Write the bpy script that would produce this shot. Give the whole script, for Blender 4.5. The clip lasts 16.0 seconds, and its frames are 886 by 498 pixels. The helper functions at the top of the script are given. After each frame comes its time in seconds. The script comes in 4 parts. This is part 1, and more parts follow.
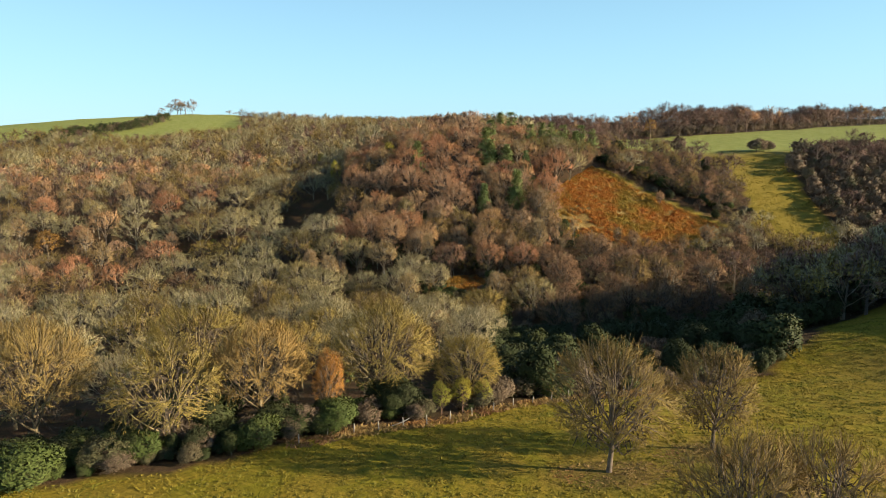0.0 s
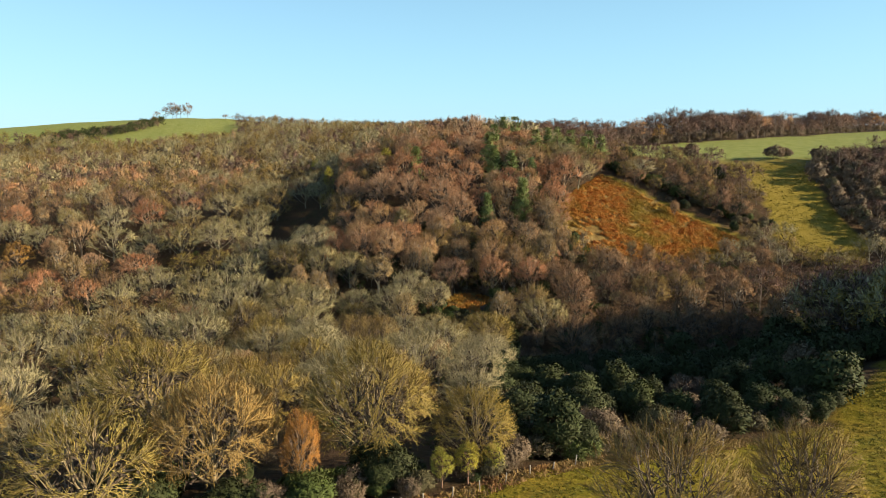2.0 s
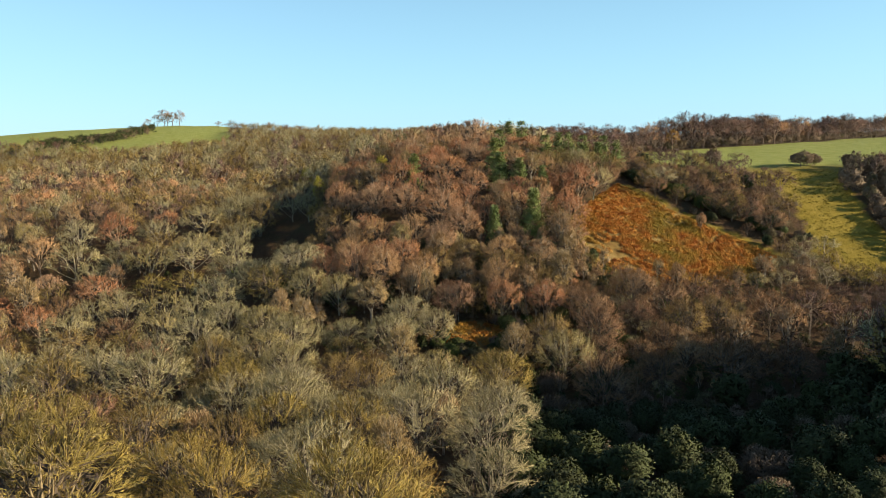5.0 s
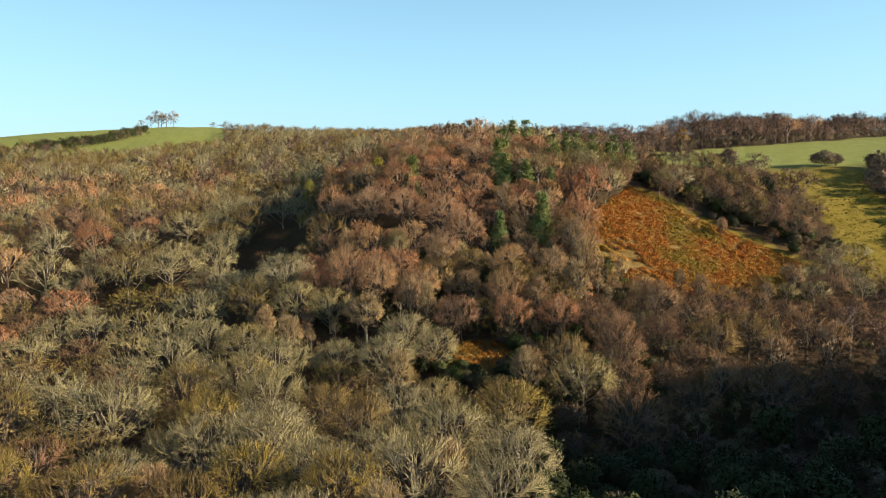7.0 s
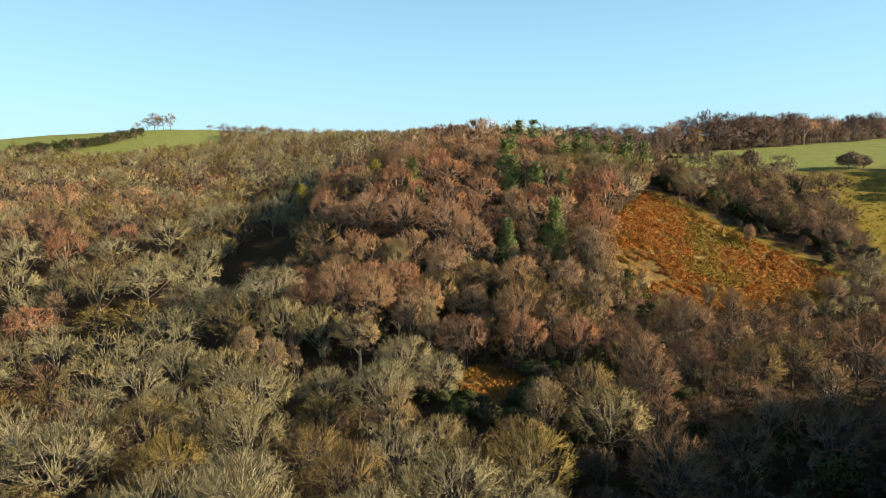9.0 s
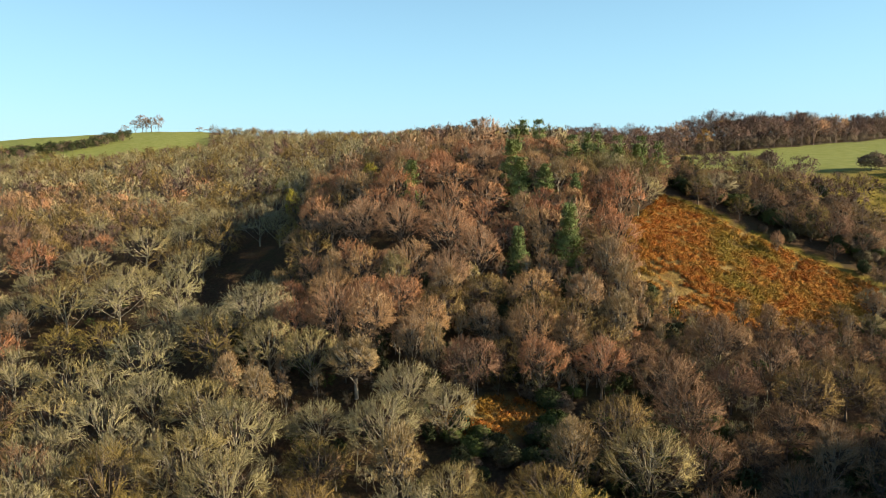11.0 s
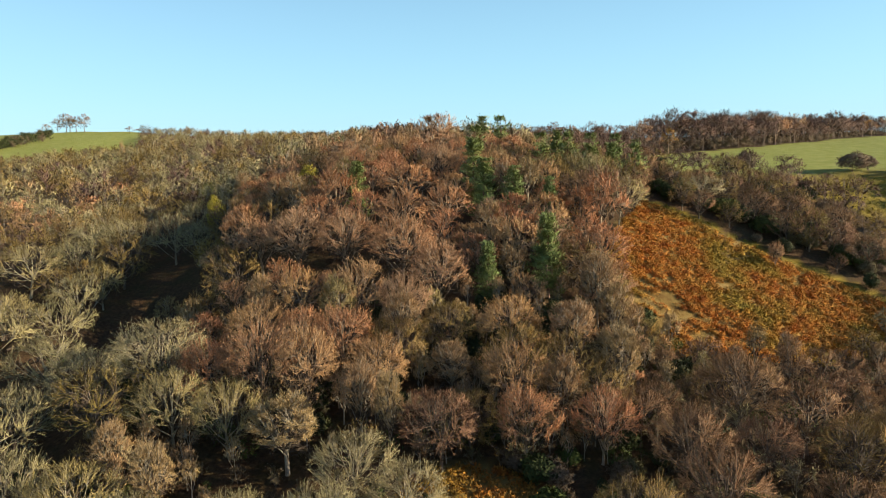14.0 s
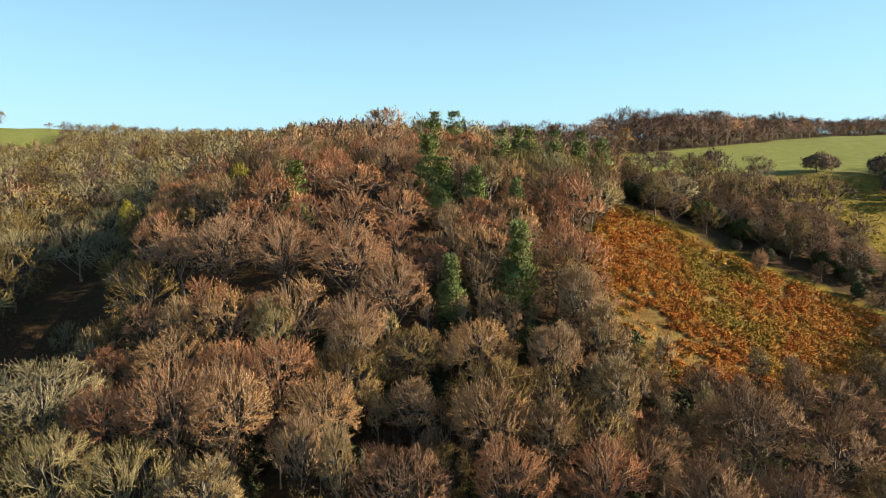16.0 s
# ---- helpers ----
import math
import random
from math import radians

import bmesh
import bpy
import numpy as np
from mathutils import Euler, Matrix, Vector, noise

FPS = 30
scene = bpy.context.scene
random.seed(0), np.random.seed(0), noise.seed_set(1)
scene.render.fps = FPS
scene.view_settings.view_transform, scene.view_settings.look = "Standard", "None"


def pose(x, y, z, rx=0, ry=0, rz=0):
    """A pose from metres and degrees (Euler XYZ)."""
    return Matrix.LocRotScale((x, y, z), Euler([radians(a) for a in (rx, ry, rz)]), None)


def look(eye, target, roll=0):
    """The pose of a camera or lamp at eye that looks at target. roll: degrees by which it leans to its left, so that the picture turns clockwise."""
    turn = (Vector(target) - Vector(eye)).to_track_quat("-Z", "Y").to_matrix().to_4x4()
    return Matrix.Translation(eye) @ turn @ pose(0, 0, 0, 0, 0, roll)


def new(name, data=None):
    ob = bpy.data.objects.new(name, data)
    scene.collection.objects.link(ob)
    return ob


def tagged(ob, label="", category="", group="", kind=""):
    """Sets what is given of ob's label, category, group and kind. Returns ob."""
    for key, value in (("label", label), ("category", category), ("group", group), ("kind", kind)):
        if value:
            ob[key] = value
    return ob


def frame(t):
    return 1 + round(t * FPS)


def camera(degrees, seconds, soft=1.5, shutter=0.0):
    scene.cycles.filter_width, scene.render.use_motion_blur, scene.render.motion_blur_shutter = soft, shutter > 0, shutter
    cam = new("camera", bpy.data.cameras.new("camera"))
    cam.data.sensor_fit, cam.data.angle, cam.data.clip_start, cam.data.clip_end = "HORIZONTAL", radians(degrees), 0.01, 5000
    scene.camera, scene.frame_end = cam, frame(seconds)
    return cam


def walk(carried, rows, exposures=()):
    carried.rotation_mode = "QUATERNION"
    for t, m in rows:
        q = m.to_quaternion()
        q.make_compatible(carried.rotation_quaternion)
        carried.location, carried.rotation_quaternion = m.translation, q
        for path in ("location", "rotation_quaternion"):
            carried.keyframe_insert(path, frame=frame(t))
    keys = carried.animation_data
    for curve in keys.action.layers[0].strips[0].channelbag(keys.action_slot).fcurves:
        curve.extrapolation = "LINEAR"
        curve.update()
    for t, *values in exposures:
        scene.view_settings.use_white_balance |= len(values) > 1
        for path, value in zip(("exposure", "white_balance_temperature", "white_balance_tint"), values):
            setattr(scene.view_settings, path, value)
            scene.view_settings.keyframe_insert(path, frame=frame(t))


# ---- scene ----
cam = camera(66.6, 16.0, soft=0.6)
# seconds, eye, target, roll
PATH = [
    (0, (1.137, -0.293, 32.862), (1.142, 1.674, 32.501), -0.9),
    (0.5, (1.027, 3.871, 32.876), (1.033, 5.839, 32.518), -0.8),
    (1, (0.997, 8.202, 32.865), (1.004, 10.171, 32.511), -0.8),
    (1.5, (0.94, 12.634, 32.852), (0.948, 14.603, 32.501), -0.9),
    (2, (1.016, 17.015, 32.785), (1.023, 18.985, 32.438), -0.7),
    (2.5, (0.975, 21.413, 32.704), (0.982, 23.383, 32.364), -0.7),
    (3, (0.815, 25.837, 32.567), (0.823, 27.809, 32.232), -0.7),
    (3.5, (0.63, 30.118, 32.357), (0.641, 32.09, 32.026), -0.9),
    (4, (0.517, 34.216, 32.213), (0.526, 36.189, 31.886), -0.8),
    (6.5, (-0.315, 53.909, 32.021), (-0.297, 55.882, 31.696), -1.1),
    (7, (-0.273, 58.239, 31.928), (-0.258, 60.213, 31.604), -1.1),
    (7.5, (-0.215, 62.467, 31.758), (-0.204, 64.441, 31.437), -1.2),
    (8, (-0.105, 66.725, 31.604), (-0.097, 68.7, 31.285), -1.3),
    (8.5, (-0.116, 71.009, 31.472), (-0.11, 72.983, 31.154), -1.3),
    (9, (-0.477, 75.317, 31.393), (-0.466, 77.291, 31.077), -1.2),
    (11.5, (-3.0, 95.356, 31.243), (-2.959, 97.332, 30.932), -1.5),
    (12, (-3.119, 99.905, 31.1), (-3.063, 101.881, 30.79), -1.5),
    (12.5, (-3.146, 104.633, 30.951), (-3.067, 106.607, 30.641), -1.3),
    (13, (-3.227, 109.36, 30.849), (-3.111, 111.332, 30.539), -1.3),
    (13.5, (-3.256, 114.068, 30.755), (-3.108, 116.038, 30.445), -1.4),
    (14, (-3.275, 118.795, 30.608), (-3.089, 120.761, 30.296), -1.4),
    (14.5, (-3.216, 123.631, 30.409), (-2.991, 125.593, 30.096), -1.2),
    (15, (-3.186, 128.354, 30.252), (-2.92, 130.311, 29.939), -1.3),
    (15.5, (-3.225, 133.131, 30.133), (-2.917, 135.082, 29.818), -1.2),
    (16, (-3.406, 137.917, 30.049), (-3.053, 139.86, 29.733), -1.1),
]
walk(cam, [(t, look(eye, target, roll)) for t, eye, target, roll in PATH])

# ---- light: low winter sun from the right and slightly behind ----
SUN_ELEVATION, SUN_AZIMUTH = 18.5, 103.0      # degrees; azimuth clockwise from +y
sky = bpy.data.worlds.new("sky")
scene.world = sky
sky.use_nodes = True
_n = sky.node_tree.nodes
_sky = _n.new("ShaderNodeTexSky")
_sky.sky_type = "NISHITA"
_sky.sun_disc = False
_sky.sun_elevation = radians(SUN_ELEVATION)
_sky.sun_rotation = radians(SUN_AZIMUTH)
_sky.altitude, _sky.air_density, _sky.dust_density, _sky.ozone_density = 150, 1.0, 0.0, 3.0
# thin haze pales the blue towards the horizon
_tc, _sep = _n.new("ShaderNodeTexCoord"), _n.new("ShaderNodeSeparateXYZ")
_haze = _n.new("ShaderNodeMapRange")
_haze.inputs[1].default_value, _haze.inputs[2].default_value, _haze.inputs[3].default_value, _haze.inputs[4].default_value = 0.0, 0.45, 0.8, 0.0
_pale = _n.new("ShaderNodeMix")
_pale.data_type = "RGBA"
_pale.inputs[7].default_value = (2.6, 5.2, 6.7, 1)
sky.node_tree.links.new(_tc.outputs["Generated"], _sep.inputs[0])
sky.node_tree.links.new(_sep.outputs[2], _haze.inputs[0])
sky.node_tree.links.new(_haze.outputs[0], _pale.inputs[0])
sky.node_tree.links.new(_sky.outputs[0], _pale.inputs[6])
sky.node_tree.links.new(_pale.outputs[2], _n["Background"].inputs[0])
_n["Background"].inputs[1].default_value = 0.087
_az, _el = radians(SUN_AZIMUTH), radians(SUN_ELEVATION)
sun_dir = Vector((math.sin(_az) * math.cos(_el), math.cos(_az) * math.cos(_el), math.sin(_el)))
sun = new("sun", bpy.data.lights.new("sun", "SUN"))
sun.data.energy, sun.data.angle, sun.data.color = 5.0, radians(0.55), (1.0, 0.85, 0.64)
sun.matrix_world = look(tuple(sun_dir * 300), (0, 0, 0))
scene.view_settings.exposure = 0.95


# ---- materials ----
def material(name):
    m = bpy.data.materials.new(name)
    m.use_nodes = True
    return m, m.node_tree.nodes, m.node_tree.links, m.node_tree.nodes["Principled BSDF"]


def ramp(nodes, stops):
    r = nodes.new("ShaderNodeValToRGB")
    while len(r.color_ramp.elements) < len(stops):
        r.color_ramp.elements.new(0.5)
    for e, (p, c) in zip(r.color_ramp.elements, stops):
        e.position, e.color = p, (*c, 1)
    return r


def noise_tex(nodes, links, scale, detail=4, coord="Object", rough=0.55):
    tc = nodes.new("ShaderNodeTexCoord")
    nt = nodes.new("ShaderNodeTexNoise")
    nt.inputs["Scale"].default_value, nt.inputs["Detail"].default_value = scale, detail
    nt.inputs["Roughness"].default_value = rough
    links.new(tc.outputs[coord], nt.inputs["Vector"])
    return nt


def mix(nodes, links, blend, a, b, fac=1.0):
    n = nodes.new("ShaderNodeMix")
    n.data_type, n.blend_type = "RGBA", blend
    for socket, value in ((n.inputs[0], fac), (n.inputs[6], a), (n.inputs[7], b)):
        if isinstance(value, bpy.types.NodeSocket):
            links.new(value, socket)
        elif isinstance(value, (int, float)):
            socket.default_value = value
        else:
            socket.default_value = (*value, 1)
    return n.outputs[2]


def foliage_material(name, colours, spread=0.5, rough=0.75, joined=False):
    """Twigs or leaves: a hue for each plant, a shade for each twig."""
    m, n, l, p = material(name)
    if joined:
        nt = noise_tex(n, l, 0.11, 2)
        mr = n.new("ShaderNodeMapRange")
        mr.inputs[1].default_value, mr.inputs[2].default_value = 0.3, 0.7
        l.new(nt.outputs[0], mr.inputs[0])
        pick = mr.outputs[0]
    else:
        pick = n.new("ShaderNodeObjectInfo").outputs["Random"]
    r = ramp(n, [(i / max(1, len(colours) - 1), c) for i, c in enumerate(colours)])
    l.new(pick, r.inputs[0])
    g = n.new("ShaderNodeNewGeometry")
    v = ramp(n, [(0, (1 - spread,) * 3), (1, (1 + spread * 0.6,) * 3)])
    l.new(g.outputs["Random Per Island"], v.inputs[0])
    l.new(mix(n, l, "MULTIPLY", r.outputs[0], v.outputs[0]), p.inputs["Base Color"])
    p.inputs["Roughness"].default_value = rough
    p.inputs["Specular IOR Level"].default_value = 0.25
    return m


def bark_material(name, dark, light):
    m, n, l, p = material(name)
    nt = noise_tex(n, l, 3.0, 6)
    r = ramp(n, [(0.3, dark), (0.7, light)])
    l.new(nt.outputs[0], r.inputs[0])
    l.new(r.outputs[0], p.inputs["Base Color"])
    p.inputs["Roughness"].default_value = 0.9
    b = n.new("ShaderNodeBump")
    b.inputs["Strength"].default_value, b.inputs["Distance"].default_value = 0.6, 0.05
    l.new(nt.outputs[0], b.inputs["Height"])
    l.new(b.outputs[0], p.inputs["Normal"])
    return m


HUES = {
    "ash": [(0.355, 0.295, 0.13), (0.32, 0.275, 0.125), (0.39, 0.325, 0.165), (0.37, 0.285, 0.095)],
    "oak": [(0.32, 0.23, 0.045), (0.29, 0.215, 0.05), (0.34, 0.235, 0.05)],
    "maple": [(0.36, 0.245, 0.07), (0.33, 0.225, 0.065), (0.39, 0.245, 0.07)],
    "beech": [(0.46, 0.205, 0.095), (0.48, 0.24, 0.105), (0.43, 0.26, 0.14), (0.51, 0.30, 0.115)],
    "birch": [(0.39, 0.275, 0.12), (0.42, 0.255, 0.125), (0.35, 0.275, 0.10)],
    "alder": [(0.26, 0.18, 0.05), (0.28, 0.185, 0.055), (0.24, 0.175, 0.045)],
    "hornbeam": [(0.29, 0.165, 0.08), (0.31, 0.18, 0.08), (0.28, 0.15, 0.085)],
    "holly": [(0.045, 0.056, 0.016), (0.06, 0.072, 0.018), (0.05, 0.054, 0.018)],
    "pine": [(0.21, 0.26, 0.075), (0.25, 0.29, 0.085), (0.18, 0.235, 0.075)],
    "larch": [(0.42, 0.34, 0.04), (0.36, 0.33, 0.05)],
    "copper": [(0.44, 0.20, 0.04), (0.40, 0.23, 0.05)],
    "bramble": [(0.07, 0.095, 0.018), (0.10, 0.12, 0.025), (0.06, 0.075, 0.02)],
    "scrub": [(0.18, 0.13, 0.075), (0.20, 0.14, 0.085), (0.13, 0.12, 0.05)],
}
TWIG = {k: foliage_material(k + "_twigs", c, 0.38) for k, c in HUES.items()}
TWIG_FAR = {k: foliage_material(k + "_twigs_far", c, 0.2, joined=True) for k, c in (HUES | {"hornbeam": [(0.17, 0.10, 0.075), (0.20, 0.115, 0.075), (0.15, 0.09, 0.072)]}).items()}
BARK = {
    "ash": bark_material("ash_bark", (0.20, 0.17, 0.105), (0.38, 0.325, 0.21)),
    "oak": bark_material("oak_bark", (0.15, 0.105, 0.05), (0.34, 0.26, 0.13)),
    "beech": bark_material("beech_bark", (0.24, 0.165, 0.105), (0.42, 0.31, 0.20)),
    "birch": bark_material("birch_bark", (0.24, 0.20, 0.14), (0.46, 0.40, 0.29)),
    "dark": bark_material("dark_bark", (0.10, 0.07, 0.045), (0.22, 0.165, 0.11)),
    "pine": bark_material("pine_bark", (0.16, 0.09, 0.06), (0.30, 0.18, 0.11)),
}
# dark inner twigs, coloured deeper still to stand for shade inside the crown
BARK["inner"] = bark_material("inner_shade_bark", (0.045, 0.03, 0.018), (0.10, 0.07, 0.04))
BARK.update(maple=BARK["oak"], alder=BARK["dark"], hornbeam=BARK["dark"], holly=BARK["dark"], larch=BARK["pine"], copper=BARK["beech"], scrub=BARK["dark"], bramble=BARK["dark"])


# ---- the lie of the land ----
def smooth_profile(y, ys, zs):
    """A smooth line of heights through a few stations."""
    return sum(w * np.interp(y + d, ys, zs) for d, w in ((-14, 0.15), (-7, 0.2), (0, 0.3), (7, 0.2), (14, 0.15)))


def blend(x, a, b):
    t = np.clip((x - a) / (b - a), 0, 1)
    return t * t * (3 - 2 * t)


def wobble(x, y, size, seed=0.0):
    """Gentle unevenness between about -1 and 1."""
    a, b = x / size + seed, y / size - seed * 1.7
    return (np.sin(a * 1.3 + 1.1 * np.sin(b * 0.9 + seed)) + np.sin(b * 1.7 + 1.3 * np.sin(a * 0.7)) + np.sin((a + b) * 2.3 + 0.6)) / 3


def height(x, y):
    x, y = np.asarray(x, float), np.asarray(y, float)
    left = smooth_profile(y, (-100, 40, 62, 95, 130, 165, 200, 225, 281, 375, 480, 585, 760, 960, 1200, 2000, 4500),
                          (3, 0, -2, -9, -17, -21, -21, -18, 0, 5, 13, 26, 28, 33, 34, 34, 30))
    middle = smooth_profile(y, (-100, 45, 62, 78, 92, 130, 165, 185, 208, 235, 250, 283, 300, 328, 400, 585, 900, 1500, 4500),
                            (3, 0.5, -1, -3.4, -6.4, -15, -20, -19, -13.5, -4, 2, 16, 19, 24, 25, 27, 28, 28, 26))
    right = smooth_profile(y, (-100, 45, 62, 100, 120, 150, 190, 222, 250, 266, 285, 335, 400, 462, 700, 1500, 4500),
                           (3, 0.5, -0.8, -4.5, -8, -18, -22, -16, -9, -3, 8, 18, 22, 25, 27, 28, 30))
    wl, wr = 1 - blend(x, -75, -5), blend(x, 35, 115)
    z = left * wl + right * wr + middle * (1 - wl - wr)
    # the bank on the right of the near field, which shades the valley floor
    z = z + 30 * blend(x, 62, 165) * blend(y, 50, 125) * (1 - blend(y, 140, 205))
    # the bare hill far off on the left
    z = z + 21 * np.exp(-((x + 350) / np.where(x < -350, 280, 175)) ** 2 - ((y - 960) / 190) ** 2)
    # the wooded shoulder beside the field, and the hollow in front of the far hill
    z = z + 4 * np.exp(-((x - 68) / 24) ** 2 - ((y - 125) / 16) ** 2)
    z = z - np.clip(-0.077 * (x + 100), 0, 22) * np.exp(-((y - 600) / 170) ** 2)
    # knolls on either side of the gully
    z = z + 6.5 * np.exp(-((x + 68) / 15) ** 2 - ((y - 238) / 20) ** 2) + 6 * np.exp(-((x + 42) / 13) ** 2 - ((y - 222) / 10) ** 2)
    # the shaded gully beside the spur
    z = z - 10 * np.exp(-((x + 50) / 13) ** 2 - ((y - 256) / 22) ** 2)
    far = blend(np.hypot(x, y), 250, 700)
    return z + wobble(x, y, 16, 0.3) * (0.35 + 0.5 * far) + wobble(x, y, 90, 2.1) * (0.3 + 1.2 * far)


def wood_edge(x):
    """The y at which the near field ends and the wood begins."""
    return np.interp(x, (-90, -43, -25, -10, 0, 18, 40, 56, 64, 78, 100, 140), (48, 60, 65.5, 76, 79.5, 92, 99, 106, 114, 128, 142, 165))


def in_bracken(x, y):
    """The steep bracken bank, between the spur's trees and the scrub."""
    left = np.interp(y, (228, 234, 241, 250, 257, 266, 278, 290), (48, 45, 42, 40, 42, 48, 57, 66))
    right = np.interp(y, (228, 235, 247, 254, 262, 267, 273, 281, 290), (75, 92, 106, 108, 100, 91, 82, 75, 67.5))
    return (x > left) & (x < right) & (y > 228) & (y < 290)


def in_fringe(x, y):
    """Grass along the upper edge of the bracken."""
    return in_bracken(x - 2.4, y - 2) & ~in_bracken(x, y)


def in_glade(x, y):
    """A small bracken glade on the lower slope."""
    return ((x - 7) / 10) ** 2 + ((y - 200) / 5.5) ** 2 < 1


def in_slope(x, y):
    """The yellow grass slope and the plateau pasture above it."""
    a = np.interp(y, (237, 256, 276, 300, 315, 330, 345, 372, 430, 481), (128, 122, 127, 130, 120, 108, 95, 84, 110, 160))
    b = np.interp(y, (237, 249, 262, 285, 311, 325, 335, 342), (141, 154, 150, 153, 160, 175, 200, 900))
    top = np.interp(x, (80, 113, 142, 176, 211, 295, 400, 612, 1000), (372, 415, 428, 442, 468, 548, 655, 775, 940))
    return (x > a) & (x < b) & (y > 237) & (y < top)


def in_hill(x, y):
    """Open pasture on the far hill."""
    front = np.interp(x, (-900, -600, -420, -330, -260, -200), (640, 700, 760, 700, 690, 700))
    return (y > front) & (x < -0.285 * y) & (y < 1300)


# ---- ground: one sheet to the horizon ----
def ground_mesh():
    def steps(stops):
        out = []
        for a, b, step in stops:
            out.extend(np.arange(a, b, step))
        return np.array(out)
    xs = steps(((-4400, -1200, 200), (-1200, -400, 40), (-400, -150, 10), (-150, 200, 2.5), (200, 500, 10), (500, 1200, 40), (1200, 4600, 200)))
    ys = steps(((-1500, -100, 100), (-100, 20, 10), (20, 360, 2.5), (360, 640, 7), (640, 1300, 22), (1300, 4600, 150)))
    X, Y = np.meshgrid(xs, ys)
    Z = height(X, Y)
    nx, ny = len(xs), len(ys)
    verts = np.stack((X, Y, Z), -1).reshape(-1, 3)
    i = np.arange(nx * ny).reshape(ny, nx)
    quads = np.stack((i[:-1, :-1], i[:-1, 1:], i[1:, 1:], i[1:, :-1]), -1).reshape(-1, 4)
    me = bpy.data.meshes.new("ground")
    me.from_pydata(verts.tolist(), [], quads.tolist())
    me.polygons.foreach_set("use_smooth", np.ones(len(me.polygons), bool))
    x, y = verts[:, 0], verts[:, 1]
    near = (y < wood_edge(x) + wobble(x, y, 3) * 1.0).astype(float)
    for tx, ty, tr in ((18.3, 60.5, 6.5), (29.5, 64.5, 5.5), (23, 42.5, 5), (30, 43.5, 5)):
        near = near * (1 - 0.85 * np.exp(-(((x - tx + 1) / tr) ** 2 + ((y - ty) / (tr * 0.75)) ** 2) ** 2) * (0.75 + 0.25 * wobble(x, y, 1.2)))
    slope = in_slope(x, y).astype(float)
    hill = in_hill(x, y).astype(float)
    plateau = slope * blend(y, 318, 345) + hill
    straw = np.maximum(slope * (1 - blend(y, 318, 345)), in_fringe(x, y))
    brack = in_bracken(x, y).astype(float)
    for nm, data in (("meadow", near), ("pasture", np.clip(plateau, 0, 1)), ("straw", straw), ("fern", np.maximum(brack, in_glade(x, y)))):
        at = me.attributes.new(nm, "FLOAT", "POINT")
        at.data.foreach_set("value", data.astype(np.float32))
    return me


def ground_material():
    m, n, l, p = material("ground_cover")

    def cover(name):
        a = n.new("ShaderNodeAttribute")
        a.attribute_name = name
        return a.outputs["Fac"]

    fine, mid, broad = noise_tex(n, l, 1.6, 8, rough=0.7), noise_tex(n, l, 0.22, 5), noise_tex(n, l, 0.045, 3)
    litter = ramp(n, [(0.3, (0.05, 0.032, 0.018)), (0.55, (0.10, 0.06, 0.03)), (0.75, (0.15, 0.10, 0.045))])
    l.new(fine.outputs[0], litter.inputs[0])
    moss = ramp(n, [(0.45, (0, 0, 0)), (0.7, (0.5, 0.5, 0.5))])
    l.new(mid.outputs[0], moss.inputs[0])
    floor = mix(n, l, "MIX", litter.outputs[0], (0.05, 0.055, 0.018), moss.outputs[0])
    meadow = ramp(n, [(0.30, (0.09, 0.065, 0.010)), (0.44, (0.22, 0.165, 0.016)), (0.6, (0.33, 0.23, 0.026)), (0.8, (0.42, 0.29, 0.06))])
    l.new(fine.outputs[0], meadow.inputs[0])
    green = ramp(n, [(0.42, (0, 0, 0)), (0.62, (0.75, 0.75, 0.75))])
    l.new(mid.outputs[0], green.inputs[0])
    meadow_c = mix(n, l, "MIX", meadow.outputs[0], (0.22, 0.19, 0.013), green.outputs[0])
    rust = ramp(n, [(0.55, (0, 0, 0)), (0.75, (0.6, 0.6, 0.6))])
    l.new(broad.outputs[0], rust.inputs[0])
    meadow_c = mix(n, l, "MIX", meadow_c, (0.30, 0.19, 0.035), rust.outputs[0])
    pasture = ramp(n, [(0.3, (0.22, 0.24, 0.05)), (0.7, (0.30, 0.305, 0.085))])
    l.new(mid.outputs[0], pasture.inputs[0])
    straw = ramp(n, [(0.3, (0.17, 0.13, 0.018)), (0.5, (0.26, 0.19, 0.028)), (0.75, (0.31, 0.23, 0.045))])
    l.new(mid.outputs[0], straw.inputs[0])
    fern = ramp(n, [(0.3, (0.15, 0.085, 0.025)), (0.5, (0.26, 0.17, 0.05)), (0.7, (0.33, 0.23, 0.085))])
    l.new(mid.outputs[0], fern.inputs[0])
    c = mix(n, l, "MIX", floor, meadow_c, cover("meadow"))
    c = mix(n, l, "MIX", c, pasture.outputs[0], cover("pasture"))
    c = mix(n, l, "MIX", c, straw.outputs[0], cover("straw"))
    c = mix(n, l, "MIX", c, fern.outputs[0], cover("fern"))
    l.new(c, p.inputs["Base Color"])
    p.inputs["Roughness"].default_value = 0.95
    p.inputs["Specular IOR Level"].default_value = 0.1
    b = n.new("ShaderNodeBump")
    b.inputs["Strength"].default_value, b.inputs["Distance"].default_value = 1.0, 0.5
    l.new(fine.outputs[0], b.inputs["Height"])
    l.new(b.outputs[0], p.inputs["Normal"])
    return m


ground = tagged(new("ground", ground_mesh()), "rolling valley ground of tussocky grass, leaf litter and pasture", "ground", kind="structure")
ground.data.materials.append(ground_material())


